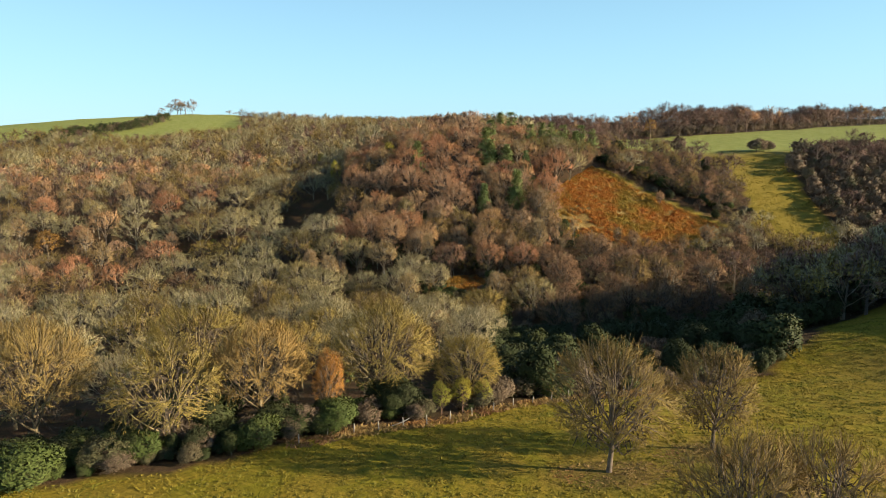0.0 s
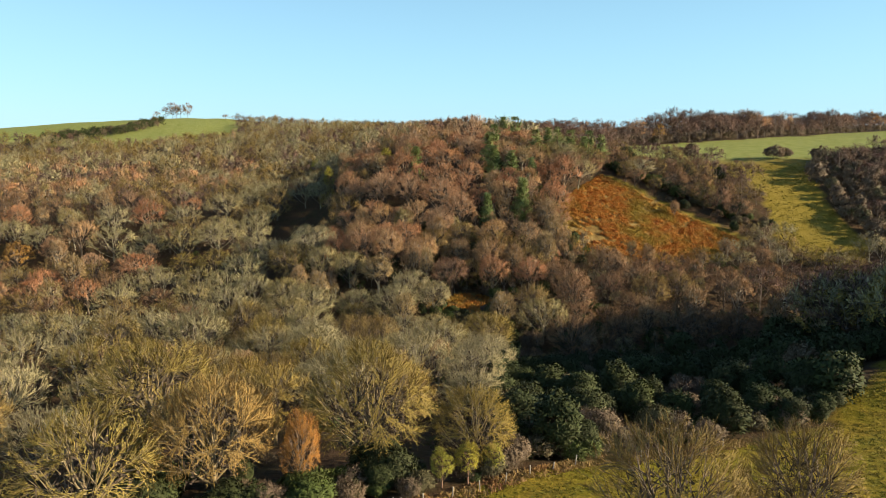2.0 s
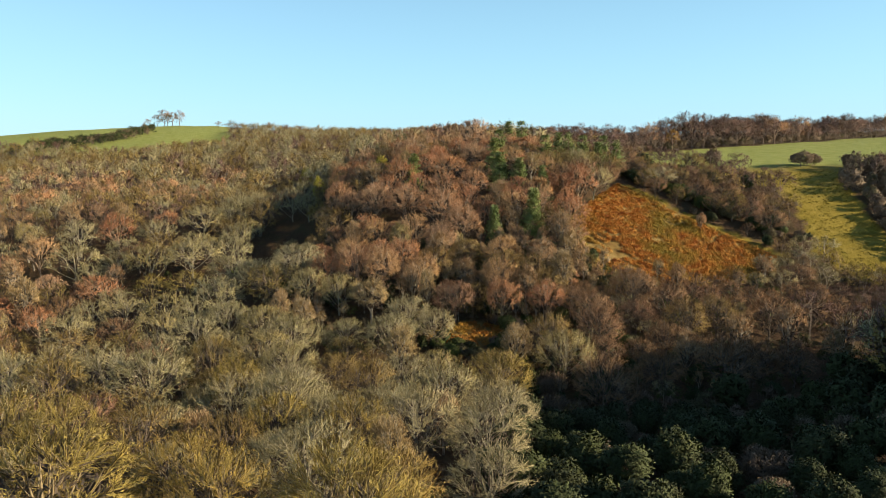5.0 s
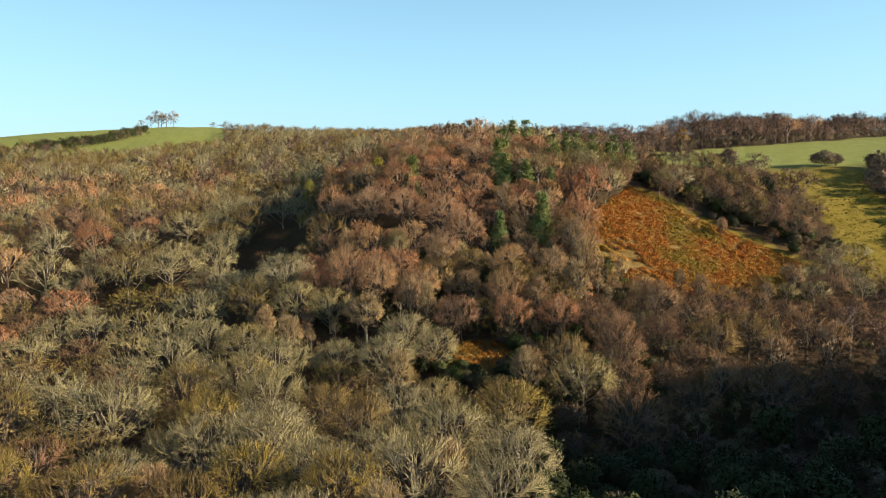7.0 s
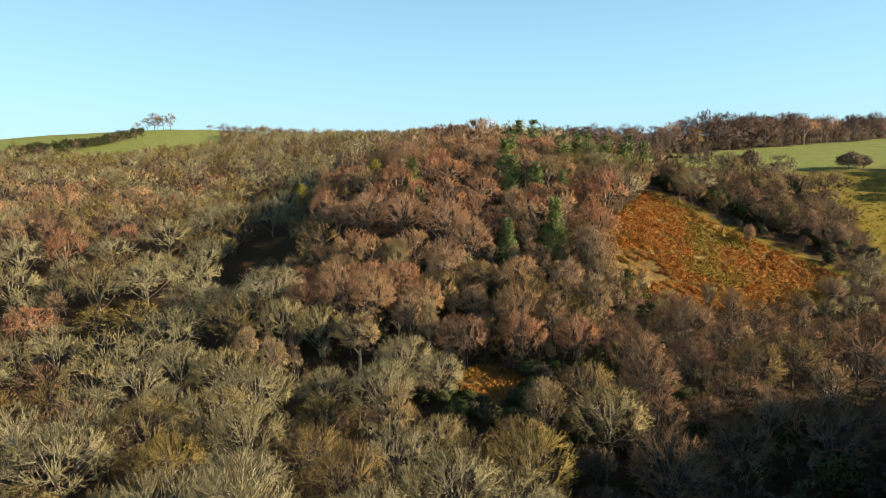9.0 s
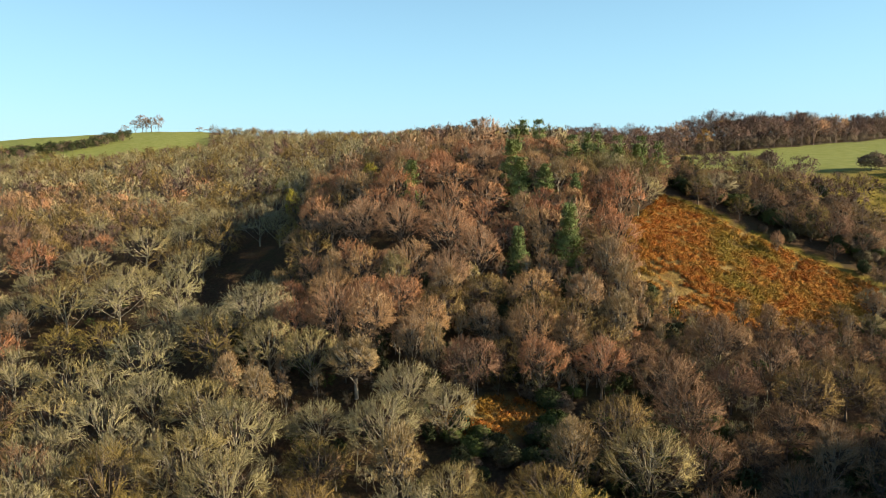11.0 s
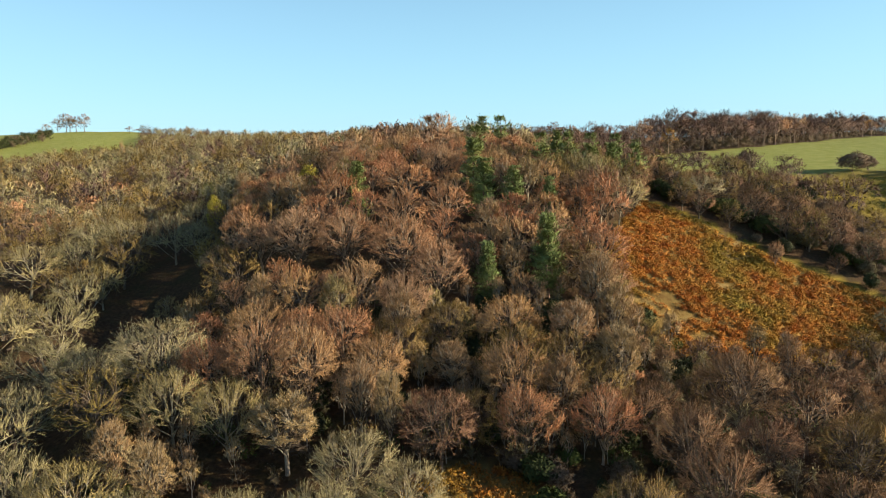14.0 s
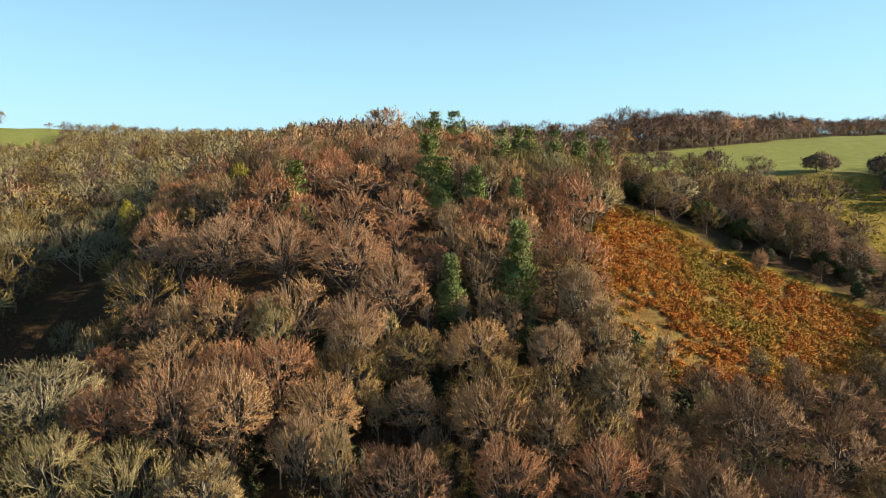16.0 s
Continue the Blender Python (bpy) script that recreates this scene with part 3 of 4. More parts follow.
# ---- single trees along the field's edge and other landmarks: kind, x, y, height, width factor ----
rng = np.random.default_rng(5)
LANDMARKS = [
    # alone in the near field and along its edge
    ("alder", 17.3, 61.0, 14.2, 0.86), ("alder", 29.5, 66.0, 11.5, 0.85), ("alder", 22.0, 42.5, 12.0, 0.8), ("alder", 28.5, 43.5, 11.8, 0.8),
    ("maple", -46.5, 74.0, 16.5, 0.95), ("maple", -56.0, 84.0, 13.5, 0.9), ("maple", -21.8, 79.0, 14.5, 0.98), ("oak", -7.2, 88.0, 16.0, 0.98), ("oak", -37.0, 101.0, 16.0, 1.15),
    ("copper", -13.2, 80.0, 10.0, 0.6), ("oak", 4.6, 88.0, 10.5, 0.95), ("alder", -58, 92, 15, 1.0), ("oak", -22, 104, 12, 1.0),
    ("larch", 0.8, 83.2, 4.6, 1.1), ("larch", 3.6, 84.0, 5.0, 1.1), ("larch", 6.4, 85.4, 4.4, 1.1),
    # the valley side
    ("oak", -53, 131, 15, 0.85), ("oak", -64, 136, 14, 0.9), ("ash", -55, 165, 14, 1.1), ("ash", -66, 169, 13, 1.0), ("oak", -38, 162, 13, 0.88), ("oak", -29, 160, 10, 0.9),
    ("alder", -13, 155, 13, 0.95), ("ash", -9, 146, 11, 0.9), ("ash", -90, 200, 13, 1.05), ("ash", -34, 190, 13, 1.1), ("ash", -70, 211, 13, 1.05), ("ash", -81, 212, 12.5, 1.0),
    ("ash", -52, 203, 13, 0.95), ("ash", -61, 206, 13, 0.95), ("ash", -26, 212, 11.5, 0.9), ("ash", -34, 214, 12, 0.9), ("birch", -17, 207, 12, 1.6),
    ("oak", -70, 226, 10, 1.15), ("oak", -81, 229, 9.5, 1.1), ("ash", -60, 234, 11, 1.25), ("ash", -50, 226, 11.5, 1.1), ("ash", -39, 226, 12.5, 1.15), ("ash", -112, 247, 13, 1.25), ("ash", -101, 258, 10, 1.15),
    ("ash", -73, 239, 12, 1.3), ("ash", -66, 262, 12, 0.9), ("ash", -82, 276, 13, 1.25), ("ash", -95, 269, 11, 1.2), ("ash", -49, 265, 9, 0.6), ("alder", 11, 172, 10, 1.1),
    # the red-brown spur
    ("beech", -24, 233, 12, 1.2), ("beech", -10, 226, 13, 1.0), ("beech", -17, 229, 12, 1.0), ("birch", 7, 219, 10, 1.5), ("beech", 18, 228, 12, 1.25), ("birch", 28, 225, 13, 1.2), ("birch", -3, 208, 13.5, 0.65),
    ("birch", -7, 211, 13.5, 0.8), ("birch", -25, 240, 13, 0.8), ("beech", -20, 258, 15, 1.3), ("beech", -28, 262, 13.5, 1.1), ("beech", -10, 255, 14, 1.2), ("beech", 1, 251, 14, 1.4), ("beech", 8, 243, 13.5, 1.15),
    ("beech", 4, 281, 13, 1.5), ("beech", 12, 268, 13, 1.2), ("hornbeam", 45, 277, 12, 0.95), ("hornbeam", 52, 282, 12, 0.9), ("beech", -6, 267, 13, 1.0), ("beech", 14.5, 333, 18, 1.1), ("copper", -41, 259, 8, 0.8),
    ("copper", -141, 240, 11, 1.4), ("larch", -61, 357, 13, 1.0), ("larch", -44, 292, 12, 0.8), ("larch", -21, 297, 10, 1.2),
    # the dark trees over the stream
    ("hornbeam", 50, 211, 12, 1.1), ("alder", 58, 196, 12, 0.95), ("alder", 67, 199, 11.5, 0.95), ("hornbeam", 104, 233, 8, 1.4), ("hornbeam", 51, 188, 9, 1.2),
    # above the bracken
    ("hornbeam", 106, 322, 9, 1.0), ("hornbeam", 102, 282, 10, 1.15), ("hornbeam", 110, 277, 10, 1.1), ("hornbeam", 112, 266, 9.5, 1.2), ("ash", 82, 290, 10, 1.1), ("hornbeam", 93, 282, 10, 1.2),
    ("copper", 158.0, 466.0, 15.0, 1.0), ("copper", 104.0, 440.0, 12.0, 1.0),
]
planted = []
for kind, x, y, tall, wide in LANDMARKS:
    plant(kind, x, y, tall, rng, "close" if y < 90 and tall > 9 else "near" if y < 260 and x > -60 else "mid" if y < 360 else "low", wide)
    planted.append((x, y, 0.47 * tall * wide))
PINES = [(29, 245, 16.0), (17, 243.5, 12.0), (20.5, 285, 15), (21.5, 275, 14), (-8, 277, 13), (28, 273, 13), (35, 267, 13), (41, 300, 13), (47, 306, 13), (52, 312, 13), (56, 304, 13), (61, 300, 12),
         (65, 309, 13), (69, 304, 13.5), (36, 332, 14), (31, 336, 14), (24, 305, 14)]
for x, y, tall in PINES:
    plant("pine", x, y, tall * 1.06, rng, "near" if y < 290 else "mid", 1.05 if y < 250 else 1.2)
    planted.append((x, y, 3.2))


# ---- the wood ----
def kind_at(x, y, r):
    """Which tree grows where."""
    if y < 118 and x < 8:
        return "oak" if r < 0.45 else "maple" if r < 0.7 else "ash" if r < 0.92 else "hornbeam"
    # dark bushes at the front; further back evergreens stand in for deep shade
    if y < 150 and x > 8 + 0.12 * max(0.0, y - 120):
        return "holly" if r < 0.7 else "scrub"
    if x > 18 and y < 172:
        return "holly" if r < 0.5 else "scrub" if r < 0.85 else "hornbeam"
    if x > 32 and y < 228:
        return "hornbeam" if r < 0.8 else "birch"
    if -38 < x < 48 and 204 < y < 345 and x > -48 + (y - 204) * 0.12:
        return "alder" if r < (0.3 if y < 228 else 0.08) else "birch" if r < (0.55 if y < 235 else 0.25) else "beech" if r < 0.92 else "hornbeam" if r < 0.95 else "copper"
    if x > 60 and y > 360:
        return "hornbeam" if r < 0.9 else "beech" if r < 0.975 else "copper"
    if x > 148 and y > 225 and y < 350:
        return "scrub" if r < 0.85 else "hornbeam"
    if x > 60 and y > 255:
        return "hornbeam" if r < 0.5 else "scrub" if r < 0.65 else "holly" if r < 0.75 else "alder"
    if x < -95 and 200 < y < 420:
        return "beech" if r < 0.2 else "hornbeam" if r < 0.38 else "birch" if r < 0.56 else "alder" if r < 0.76 else "ash"
    if x < -45 and y > 130:
        return "ash" if r < 0.42 else "alder" if r < 0.85 else "hornbeam"
    if y > 330:
        return "ash" if r < 0.35 else "beech" if r < 0.47 else "birch" if r < 0.82 else "hornbeam"
    return "ash" if r < 0.5 else "alder" if r < 0.78 else "oak" if r < 0.9 else "birch"


def in_hollow(x, y):
    """Gaps in the canopy."""
    return ((x + 33) ** 2 / 100 + (y - 86) ** 2 / 110 < 1) | ((x + 52) ** 2 / 196 + (y - 260) ** 2 / 400 < 1) | ((x + 86) ** 2 / 400 + (y - 263) ** 2 / 40 < 1) | (((x - 8) / 13) ** 2 + ((y - 187) / 9) ** 2 < 1) | (((x - 20) / 16) ** 2 + ((y - 196) / 8) ** 2 < 1)


def open_ground(x, y):
    return (y < wood_edge(x) + 3) | in_bracken(x, y) | in_fringe(x, y) | in_slope(x, y) | in_hill(x, y) | in_glade(x, y) | in_hollow(x, y)


def scatter(rng, x0, x1, y0, y1, gap, tries, taken):
    """Spots at least a gap apart, on wooded ground."""
    cell, out = {}, []
    for x, y, rad in taken:
        cell.setdefault((int(x // 12), int(y // 12)), []).append((x, y, rad))
    xs, ys, gaps = rng.uniform(x0, x1, tries), rng.uniform(y0, y1, tries), gap * rng.uniform(0.75, 1.25, tries)
    wooded = (xs > -0.70 * ys - 22) & (xs < 0.7 * ys + 22 + 0.2 * np.maximum(0, ys - 350)) & ~open_ground(xs, ys)
    for x, y, g in zip(xs[wooded].tolist(), ys[wooded].tolist(), gaps[wooded].tolist()):
        i, j = int(x // 12), int(y // 12)
        near = [p for a in (-1, 0, 1) for b in (-1, 0, 1) for p in cell.get((i + a, j + b), ())]
        if all((x - p[0]) ** 2 + (y - p[1]) ** 2 > max(g, p[2] + 0.4 * g) ** 2 for p in near):
            cell.setdefault((i, j), []).append((x, y, 0))
            out.append((x, y))
    return out


TALL = {"ash": (9, 14), "oak": (9, 14), "maple": (8, 13), "beech": (9, 15), "birch": (10, 15), "hornbeam": (8, 13), "alder": (9, 14), "copper": (6, 9), "scrub": (3, 5.5), "holly": (4.5, 7.5), "larch": (8, 10)}
spots_near = scatter(rng, -150, 110, 70, 130, 11.5, 9000, planted)
spots_near += scatter(rng, 9, 110, 92, 150, 5.6, 4000, planted + [(x, y, 0) for x, y in spots_near])
spots_near += scatter(rng, -150, 110, 130, 205, 9.6, 14000, planted + [(x, y, 0) for x, y in spots_near])
thick = []
for x, y in spots_near:
    kind = kind_at(x, y, rng.random())
    tall = rng.uniform(*TALL[kind])
    if -52 < x < 52:
        plant(kind, x, y, tall, rng, "near")
    elif -165 < x < 90:
        plant(kind, x, y, tall, rng, "mid")
    else:
        thick.append((kind, x, y, tall))
taken = planted + [(x, y, 0) for x, y in spots_near]
spots_mid = scatter(rng, -250, -36, 205, 350, 8.6, 16000, taken)
spots_mid += scatter(rng, -36, 215, 205, 350, 5.9, 20000, taken + [(x, y, 0) for x, y in spots_mid])
for x, y in spots_mid:
    if any(abs(x - a) < 4 and b - 15 < y < b for a, b, _ in PINES[:3]):
        continue
    kind = kind_at(x, y, rng.random())
    tall = rng.uniform(*TALL[kind])
    if 38 < x < 112 and y < 236 or 95 < x < 140 and y < 268:
        tall *= 0.62
    if 62 < x < 140 and 255 < y < 345:
        tall *= 0.85 if x > 98 else 0.78 if y > 292 else 0.7
    if x > 148 and kind == "scrub":
        tall *= 1.45
    if -40 < x < 60 and y > 285:
        tall *= 0.82
    if -170 < x < 110 and y < (320 if x > -85 else 285):
        plant(kind, x, y, tall, rng, "near" if y < 238 and -42 < x < 48 else "mid")
    else:
        thick.append((kind, x, y, tall))
# wood on the bank beyond the near field, out of the path's view but shading the valley
thick += [(("hornbeam", "ash", "oak")[i % 3], x, y, rng.uniform(13, 17)) for i, (x, y) in enumerate((rng.uniform(84, 190), rng.uniform(106, 172)) for _ in range(300)) if y > wood_edge(x) - 2 or x > 108]
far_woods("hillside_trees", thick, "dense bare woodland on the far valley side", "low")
spots_far = [p for p in scatter(rng, -560, 900, 350, 900, 11.5, 42000, []) if p[0] < 100 or p[1] < np.interp(p[0], (80, 174, 306, 612, 1000), (440, 525, 650, 835, 1000)) + 5]
spots_far += scatter(rng, 80, 760, 372, 880, 8.5, 30000, [(x, y, 0) for x, y in spots_far])
spots_far = [p for p in spots_far if p[0] < 100 or p[1] < np.interp(p[0], (80, 174, 306, 612, 1000), (430, 500, 620, 815, 980))]
edge_trees = [(kind_at(x, y, rng.random()), x, y, float(np.interp(x, (60, 150, 255, 270, 292, 310), (9.5, 16, 17, 9, 10, 16))) * (1 + 0.2 * float(wobble(x, y, 13, 4.0))) * rng.uniform(0.8, 1.2)) for x, y in spots_far if x > 50]
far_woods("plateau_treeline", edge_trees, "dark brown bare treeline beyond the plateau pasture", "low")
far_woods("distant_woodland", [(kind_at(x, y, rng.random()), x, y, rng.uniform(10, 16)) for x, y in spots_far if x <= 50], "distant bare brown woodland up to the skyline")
young = scatter(rng, -75, 62, 150, 205, 5.2, 8000, planted)
young += scatter(rng, -46, 48, 205, 242, 3.7, 6000, [(x, y, 0.4 * r) for x, y, r in planted])
for x, y in young:
    kind = ("ash", "birch", "alder", "birch", "holly")[int(rng.integers(5))] if y < 215 or x < -38 else ("beech", "birch", "birch", "holly")[int(rng.integers(4))]
    if x > 24 and y < 165:
        kind = "scrub"
    plant(kind, x, y, rng.uniform(3, 4.5) if kind in ("holly", "scrub") else rng.uniform(4, 6.5) * (1.3 if y > 205 else 1.0), rng, "low", 0.85, "young thin bare tree below the taller crowns" if kind not in ("holly", "scrub") else "", "young trees in the wood" if kind not in ("holly", "scrub") else "")
spots_low = scatter(rng, -85, 110, 72, 250, 6.2, 6000, planted)
spots_low += scatter(rng, 30, 100, 168, 234, 4.0, 2500, [])
spots_low += scatter(rng, -40, 46, 196, 256, 4.2, 2500, [])
far_woods("undergrowth", [(("holly", "bramble", "scrub", "scrub")[int(rng.integers(4))], x, y, rng.uniform(1.4, 3.2)) for x, y in spots_low], "tangled brown and green undergrowth below the trees", "bush")


# ---- evergreen hedge and shrubs along the field's edge ----
for i in range(125):
    x = rng.uniform(-50, -11.5)
    y = float(wood_edge(x)) + 1.0 + rng.uniform(0, 8)
    kind = ("holly", "holly", "holly", "bramble", "scrub")[int(rng.integers(5))]
    plant(kind, x, y, rng.uniform(1.0, 3.6), rng, "near", rng.uniform(0.8, 1.6), "dark green evergreen hedge bush beside the field" if kind == "holly" else "tangled brown and green hedge bush beside the field", "hedge bushes along the field")
for x0, y0, n, r in ((-31, 81, 16, 9), (28, 236, 7, 5), (15, 230, 6, 5), (20, 288, 5, 4), (17, 101, 13, 8), (57, 112, 14, 8), (-5, 83, 4, 3), (10, 118, 8, 9), (76, 140, 8, 8)):
    for i in range(n):
        x, y = x0 + rng.normal() * r * 0.6, y0 + rng.normal() * r * 0.5
        if y > wood_edge(x) + 0.5:
            plant("holly", x, y, rng.uniform(3, 6), rng, "near", rng.uniform(0.9, 1.2))

# low shrubs round the glade, added too to darken the shaded void beside it
for i in range(110):
    a, r = rng.uniform(0, 6.28), rng.uniform(0.3, 1.0)
    x, y = 22 + 24 * r * math.cos(a), 192 + 13 * r * math.sin(a)
    if not in_glade(x, y):
        plant(("scrub", "scrub", "bramble", "holly")[int(rng.integers(4))], x, y, rng.uniform(1.6, 3.4), rng, "mid", 1.1, "low tangled shrub in the damp valley bottom", "shrubs in the valley bottom")

# bushes that close the foot of the wood
for i in range(64):
    x = rng.uniform(-12, 50)
    y = float(wood_edge(x)) + 1.8 + rng.uniform(0, 5)
    kind = ("bramble", "scrub", "scrub", "holly")[int(rng.integers(4))]
    plant(kind, x, y, rng.uniform(1.4, 2.6) * (1.4 if kind == "scrub" else 1.0), rng, "mid", 1.1, "low tangled bush at the foot of the wood", "bushes at the foot of the wood")

# ---- bracken on the bank ----
def bracken_material():
    """Rust, orange, ochre and olive from mound to mound, paler frond tips."""
    m, n, l, p = material("bracken_fronds")
    mound, patch = noise_tex(n, l, 0.42, 2), noise_tex(n, l, 0.06, 3)
    spread_out = n.new("ShaderNodeMapRange")
    spread_out.inputs[1].default_value, spread_out.inputs[2].default_value = 0.3, 0.7
    l.new(mound.outputs[0], spread_out.inputs[0])
    rust = ramp(n, [(0.0, (0.34, 0.11, 0.025)), (0.35, (0.48, 0.18, 0.032)), (0.65, (0.52, 0.235, 0.045)), (1.0, (0.46, 0.28, 0.07))])
    olive = ramp(n, [(0.0, (0.23, 0.175, 0.03)), (0.5, (0.38, 0.25, 0.04)), (1.0, (0.27, 0.22, 0.04))])
    for r in (rust, olive):
        l.new(spread_out.outputs[0], r.inputs[0])
    where = ramp(n, [(0.44, (0, 0, 0)), (0.6, (1, 1, 1))])
    l.new(patch.outputs[0], where.inputs[0])
    c = mix(n, l, "MIX", rust.outputs[0], olive.outputs[0], where.outputs[0])
    g = n.new("ShaderNodeNewGeometry")
    v = ramp(n, [(0, (0.6,) * 3), (1, (1.25,) * 3)])
    l.new(g.outputs["Random Per Island"], v.inputs[0])
    l.new(mix(n, l, "MULTIPLY", c, v.outputs[0]), p.inputs["Base Color"])
    p.inputs["Roughness"].default_value = 0.85
    p.inputs["Specular IOR Level"].default_value = 0.15
    return m


bracken_mat = bracken_material()


def fern_mounds(name, xy, blades, mat, label, seed):
    """Waist-high heaps of dead fronds, each a small dome, as one mesh."""
    g = np.random.default_rng(seed)
    s = Shape()
    n = len(xy)
    wide, tall = g.uniform(0.45, 1.05, n), g.uniform(0.5, 1.15, n)
    foot = np.column_stack((xy, height(xy[:, 0], xy[:, 1]) - 0.1))
    own = np.repeat(np.arange(n), blades)
    d = unit(g.normal(size=(len(own), 3)) * [1, 1, 0.8] + [0, 0, 0.35])
    d[:, 2] = np.abs(d[:, 2])
    spot = foot[own] + d * np.column_stack((wide[own], wide[own], tall[own])) * g.uniform(0.6, 1.0, (len(own), 1))
    s.slivers(spot, d * [1, 1, 0.5] + g.normal(size=d.shape) * 0.5 + [0, 0, 0.15], 0.46 * g.uniform(0.6, 1.3, len(own)), 0.17 * g.uniform(0.7, 1.4, len(own)), g)
    v, f, nrm = rounded(s.arrays(), foot[own] - [0, 0, 0.4], 1.1)
    return tagged(new(name, mesh_of(name, v, f, mat, normals=nrm)), label, "bracken", kind="stuff")


def clumps(name, xy, size, blades, mat, label, category, seed, rise=0.7, width=0.22):
    """Many small tufts of arching blades as one mesh."""
    g = np.random.default_rng(seed)
    s = Shape()
    n = len(xy)
    foot = np.column_stack((xy, height(xy[:, 0], xy[:, 1]) - 0.03))
    big = size * g.uniform(0.6, 1.4, n)
    foot = np.repeat(foot, blades, 0)
    big = np.repeat(big, blades)
    way = g.normal(size=foot.shape) * [1, 1, 0.35] + [0, 0, rise]
    start = foot + g.normal(size=foot.shape) * [0.35, 0.35, 0] * big[:, None]
    s.slivers(start, way, big * g.uniform(0.7, 1.2, len(big)), width * big * g.uniform(0.7, 1.4, len(big)), g)
    return tagged(new(name, s.mesh(name, mat)), label, category, kind="stuff")


def spread(seed, x0, x1, y0, y1, count, test):
    g = np.random.default_rng(seed)
    p = np.column_stack((g.uniform(x0, x1, count), g.uniform(y0, y1, count)))
    return p[test(p[:, 0], p[:, 1])]


def ferny(x, y):
    """Dense bracken, thinning out to bare turf low down on the spur's side."""
    bare = np.exp(-((x - 51) / 10) ** 2 - ((y - 241) / 9) ** 2)
    return in_bracken(x, y) & (wobble(x, y, 1.7, 0.7) + 0.6 * wobble(y, x, 4.3, 3.0) > -0.75 + 1.25 * bare)


fern_xy = np.concatenate((spread(31, 38, 112, 226, 292, 9500, ferny), spread(33, -5, 19, 192, 208, 420, in_glade)))
fern_mounds("bracken", fern_xy, 44, bracken_mat, "rust-orange dead bracken in heaps covering the steep bank", 32)

# ---- tussocks ----
tuft_mat = foliage_material("grass_tufts", [(0.22, 0.175, 0.015), (0.28, 0.205, 0.022), (0.175, 0.16, 0.013), (0.31, 0.22, 0.035)], 0.35, joined=True)
def on_litter(x, y):
    """Ground under the field trees, strewn with fallen leaves."""
    return sum(np.exp(-(((x - tx) / 6.0) ** 2 + ((y - ty) / 3.6) ** 2) ** 2) for tx, ty in ((17.3, 60.5), (28.5, 64.5), (22, 42.5), (29, 43.5))) + 0.15 * wobble(x, y, 1.1) > 0.5


tuft_xy = spread(41, -48, 85, 38, 132, 62000, lambda x, y: (y < wood_edge(x)) & (wobble(x, y, 1.4, 1.3) > -0.35) & ~on_litter(x, y))
clumps("grass_tufts", tuft_xy, 0.27, 5, tuft_mat, "yellow-green tussocky winter grass on the near field", "grass", 42, 0.7, 0.4)
slope_xy = spread(43, 70, 165, 235, 325, 5000, lambda x, y: in_slope(x, y) | in_fringe(x, y))
clumps("slope_grass", slope_xy, 0.5, 6, tuft_mat, "coarse yellow grass on the open slope", "grass", 44, 0.8, 0.4)

# rusty grass and dead fern along the fence
def by_fence(x, y):
    return (y > wood_edge(x) - 2.6 - 0.8 * wobble(x, y, 3)) & (y < wood_edge(x) + 1.5)


rust_mat = foliage_material("rusty_grass", [(0.34, 0.16, 0.05), (0.30, 0.20, 0.07), (0.26, 0.13, 0.05)], 0.4, joined=True)
clumps("rusty_grass", spread(51, -17, 42, 70, 102, 12000, by_fence), 0.42, 8, rust_mat, "rusty dead grass along the field fence", "grass", 52, 0.9, 0.3)

leaf_xy = spread(53, 10, 38, 36, 70, 9000, lambda x, y: on_litter(x, y))
clumps("fallen_leaves", leaf_xy, 0.2, 4, rust_mat, "rusty fallen leaves and dead stalks below the field trees", "leaves", 54, 0.25, 0.7)

# ---- fence along the wood's edge ----
wood_mat = bark_material("weathered_post", (0.20, 0.17, 0.13), (0.42, 0.38, 0.31))


def fence_post(x, y, tall, lean_x, lean_y):
    s = Shape()
    s.tubes(np.array([[[0, 0, -0.3], [0, 0, tall - 0.05], [0, 0, tall]]]), [[0.075, 0.07, 0.03]], 8)
    ob = new("fence_post", s.mesh("fence_post", wood_mat, True))
    ob.matrix_basis = pose(x, y, float(height(x, y)), lean_x, lean_y, 20)
    return tagged(ob, "weathered grey wooden fence post at the wood's edge", "post", "fence posts along the wood")


for i in range(19):
    x = -15.5 + 2.9 * i
    fence_post(x, float(wood_edge(x)) - 0.6 + rng.normal() * 0.15, 1.15 + rng.uniform(-0.1, 0.25), rng.normal() * 3, rng.normal() * 3)
rail = Shape()
rail.tubes(np.array([[[-1.6, 0, 0.05], [0, 0.05, 0.5], [0.9, 0, 0.95]]]), [[0.06, 0.07, 0.05]], 7)
fallen = new("fallen_rail", rail.mesh("fallen_rail", wood_mat, True))
fallen.matrix_basis = pose(-4.0, 78.0, float(height(-4.0, 78.0)), 0, 0, 12)
tagged(fallen, "pale broken fence rail leaning by a post", "rail")

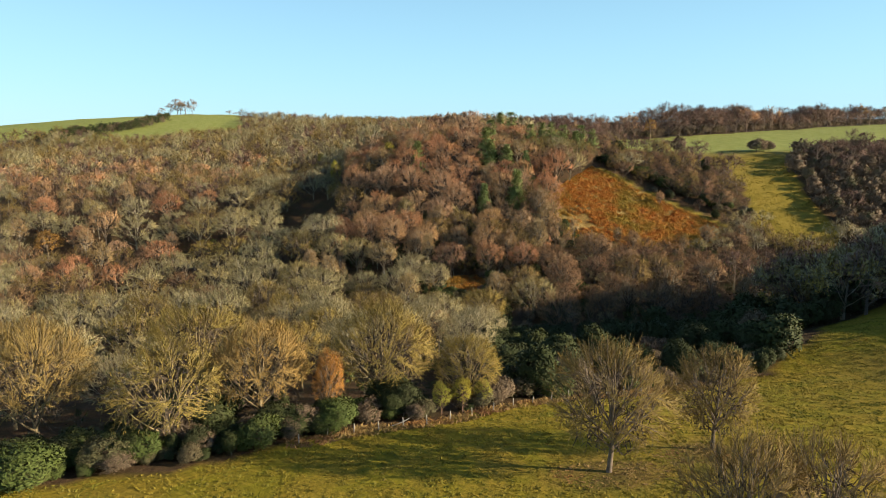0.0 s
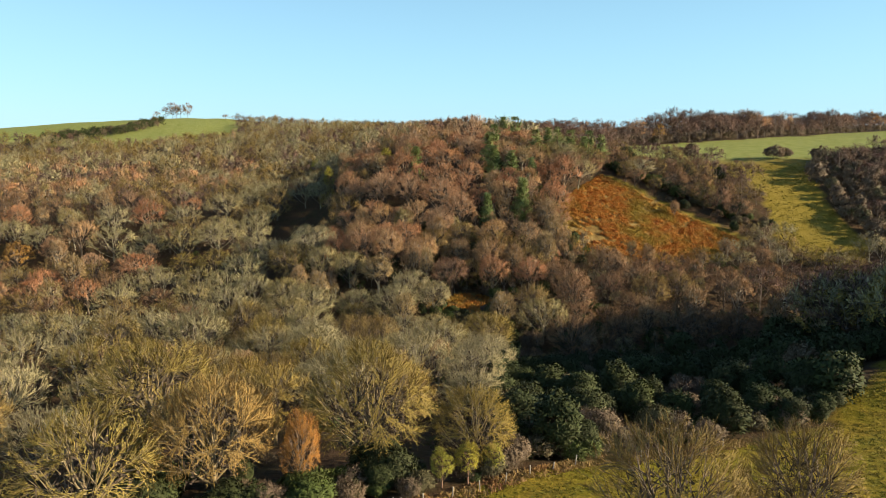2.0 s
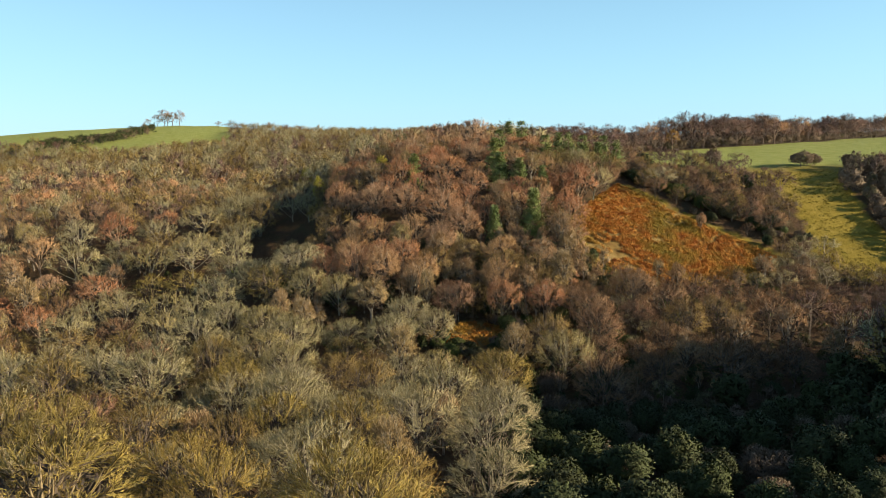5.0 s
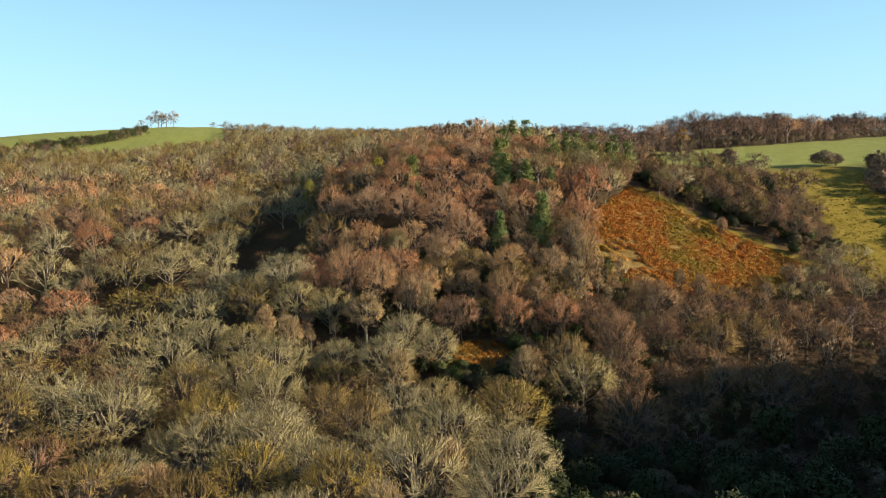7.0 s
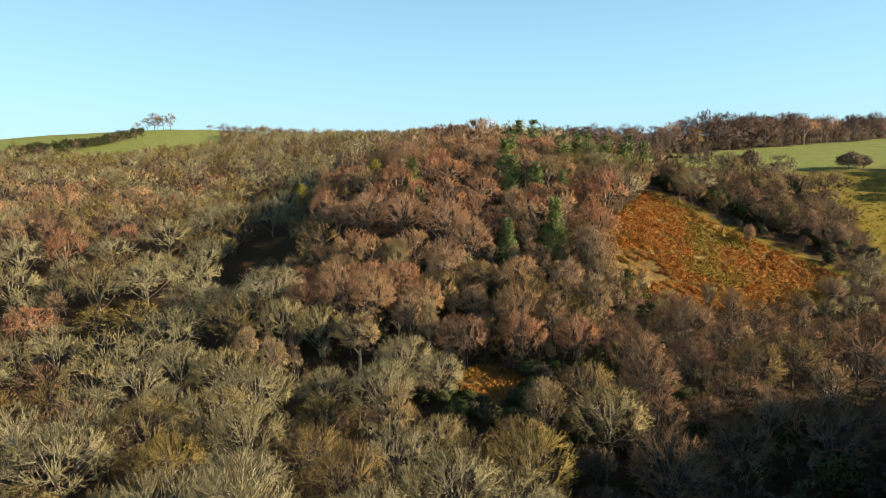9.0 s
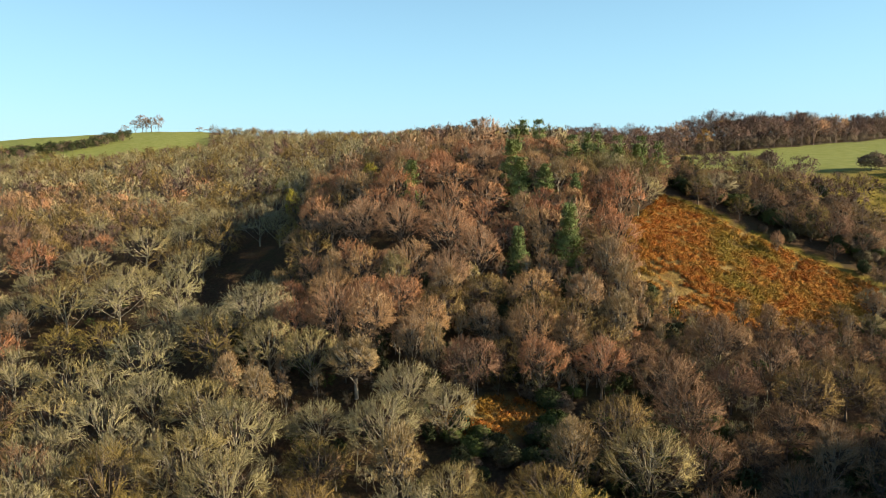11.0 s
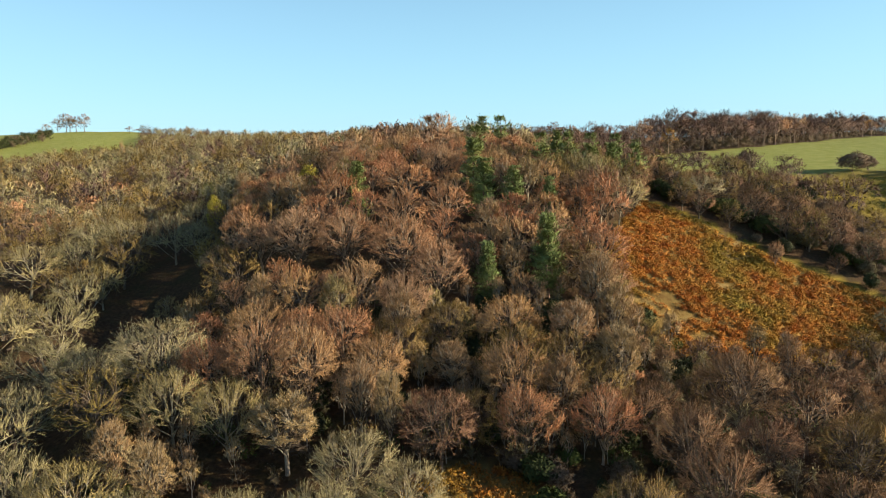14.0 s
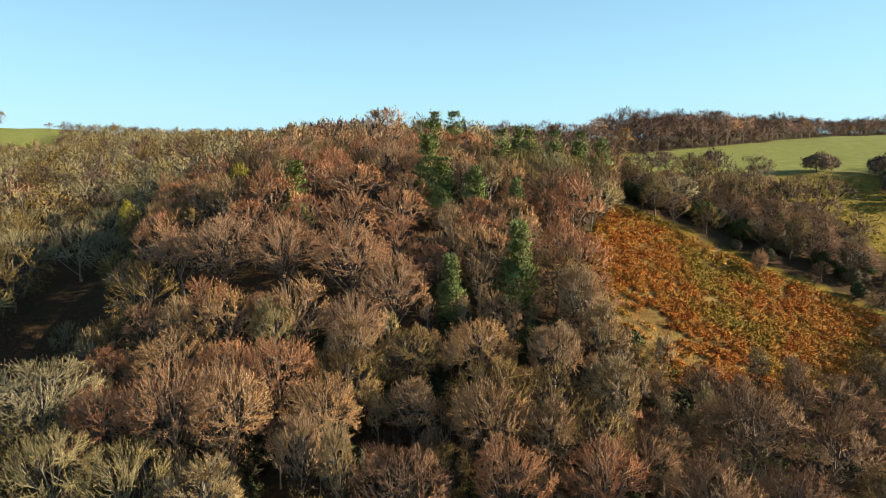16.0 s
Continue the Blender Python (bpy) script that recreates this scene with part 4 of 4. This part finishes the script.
# ---- big thorn shrubs on the edge of the yellow slope and pasture ----
for x, y, tall, wide in ((157, 334, 6.5, 1.3), (164, 336, 5.0, 1.3), (176, 330, 5.5, 1.2), (190, 331, 5.0, 1.3), (205, 334, 5.5, 1.3), (118, 333, 8.0, 0.8)):
    plant("scrub", x, y, tall, rng, "mid", wide, "large purple-brown thorn shrub at the pasture's edge", "thorn shrubs on the pasture")
# evergreens above the bracken
for i in range(60):
    u = i / 59
    x, y = 74 + 44 * u + rng.normal() * 2.0, 298 - 38 * u + rng.uniform(0, 7)
    plant(("holly", "bramble", "scrub", "scrub")[int(rng.integers(4))], x, y, rng.uniform(2.2, 5), rng, "mid", 1.1, "grey-green bush above the bracken bank", "bushes above the bracken")
plant("beech", 87.5, 264, 6.3, rng, "near", 0.75, "small crimson-brown sapling beside the bracken")

# ---- the far hill: its clump of trees, dark thicket and dead tree ----
for x, y, tall, wide in ((-371, 956, 16, 1.0), (-363, 959, 23, 0.9), (-353, 962, 19, 1.2), (-341, 955, 22, 0.8), (-381, 950, 11, 1.0), (-357, 955, 18, 1.1), (-282, 930, 9, 1.3), (-268, 925, 8, 1.5)):
    plant("hornbeam", x, y, tall, rng, "low", wide, "bare windswept tree on the far grassy hilltop", "hilltop trees")
thicket = []
for i in range(230):
    u = rng.random()
    x = np.interp(u, (0, 0.2, 0.5, 0.7, 0.85, 1), (-434, -412, -372, -354, -347, -354)) + rng.normal() * 7
    y = np.interp(u, (0, 0.2, 0.5, 0.7, 0.85, 1), (752, 775, 790, 810, 845, 896)) + rng.normal() * np.interp(u, (0, 0.5, 1), (7, 16, 8))
    thicket.append(("holly" if i % 4 else "scrub", x, y, rng.uniform(5, 9)))
far_woods("hill_thicket", thicket, "dark evergreen thicket on the far hillside", "bush")
plant("birch", -171, 590, 17, rng, "low", 0.5, "tall thin dead tree on the skyline")

edge = []
for i in range(420):
    u = rng.random()
    x = 95 + 620 * u * u + rng.normal() * 3
    y = float(np.interp(x, (80, 113, 142, 176, 211, 295, 400, 612, 1000), (372, 415, 428, 442, 468, 548, 655, 775, 940))) + 3 + rng.uniform(0, 9)
    edge.append(("scrub", x, y, rng.uniform(3, 6)))
far_woods("treeline_scrub", edge, "low brown scrub under the plateau treeline", "bush")
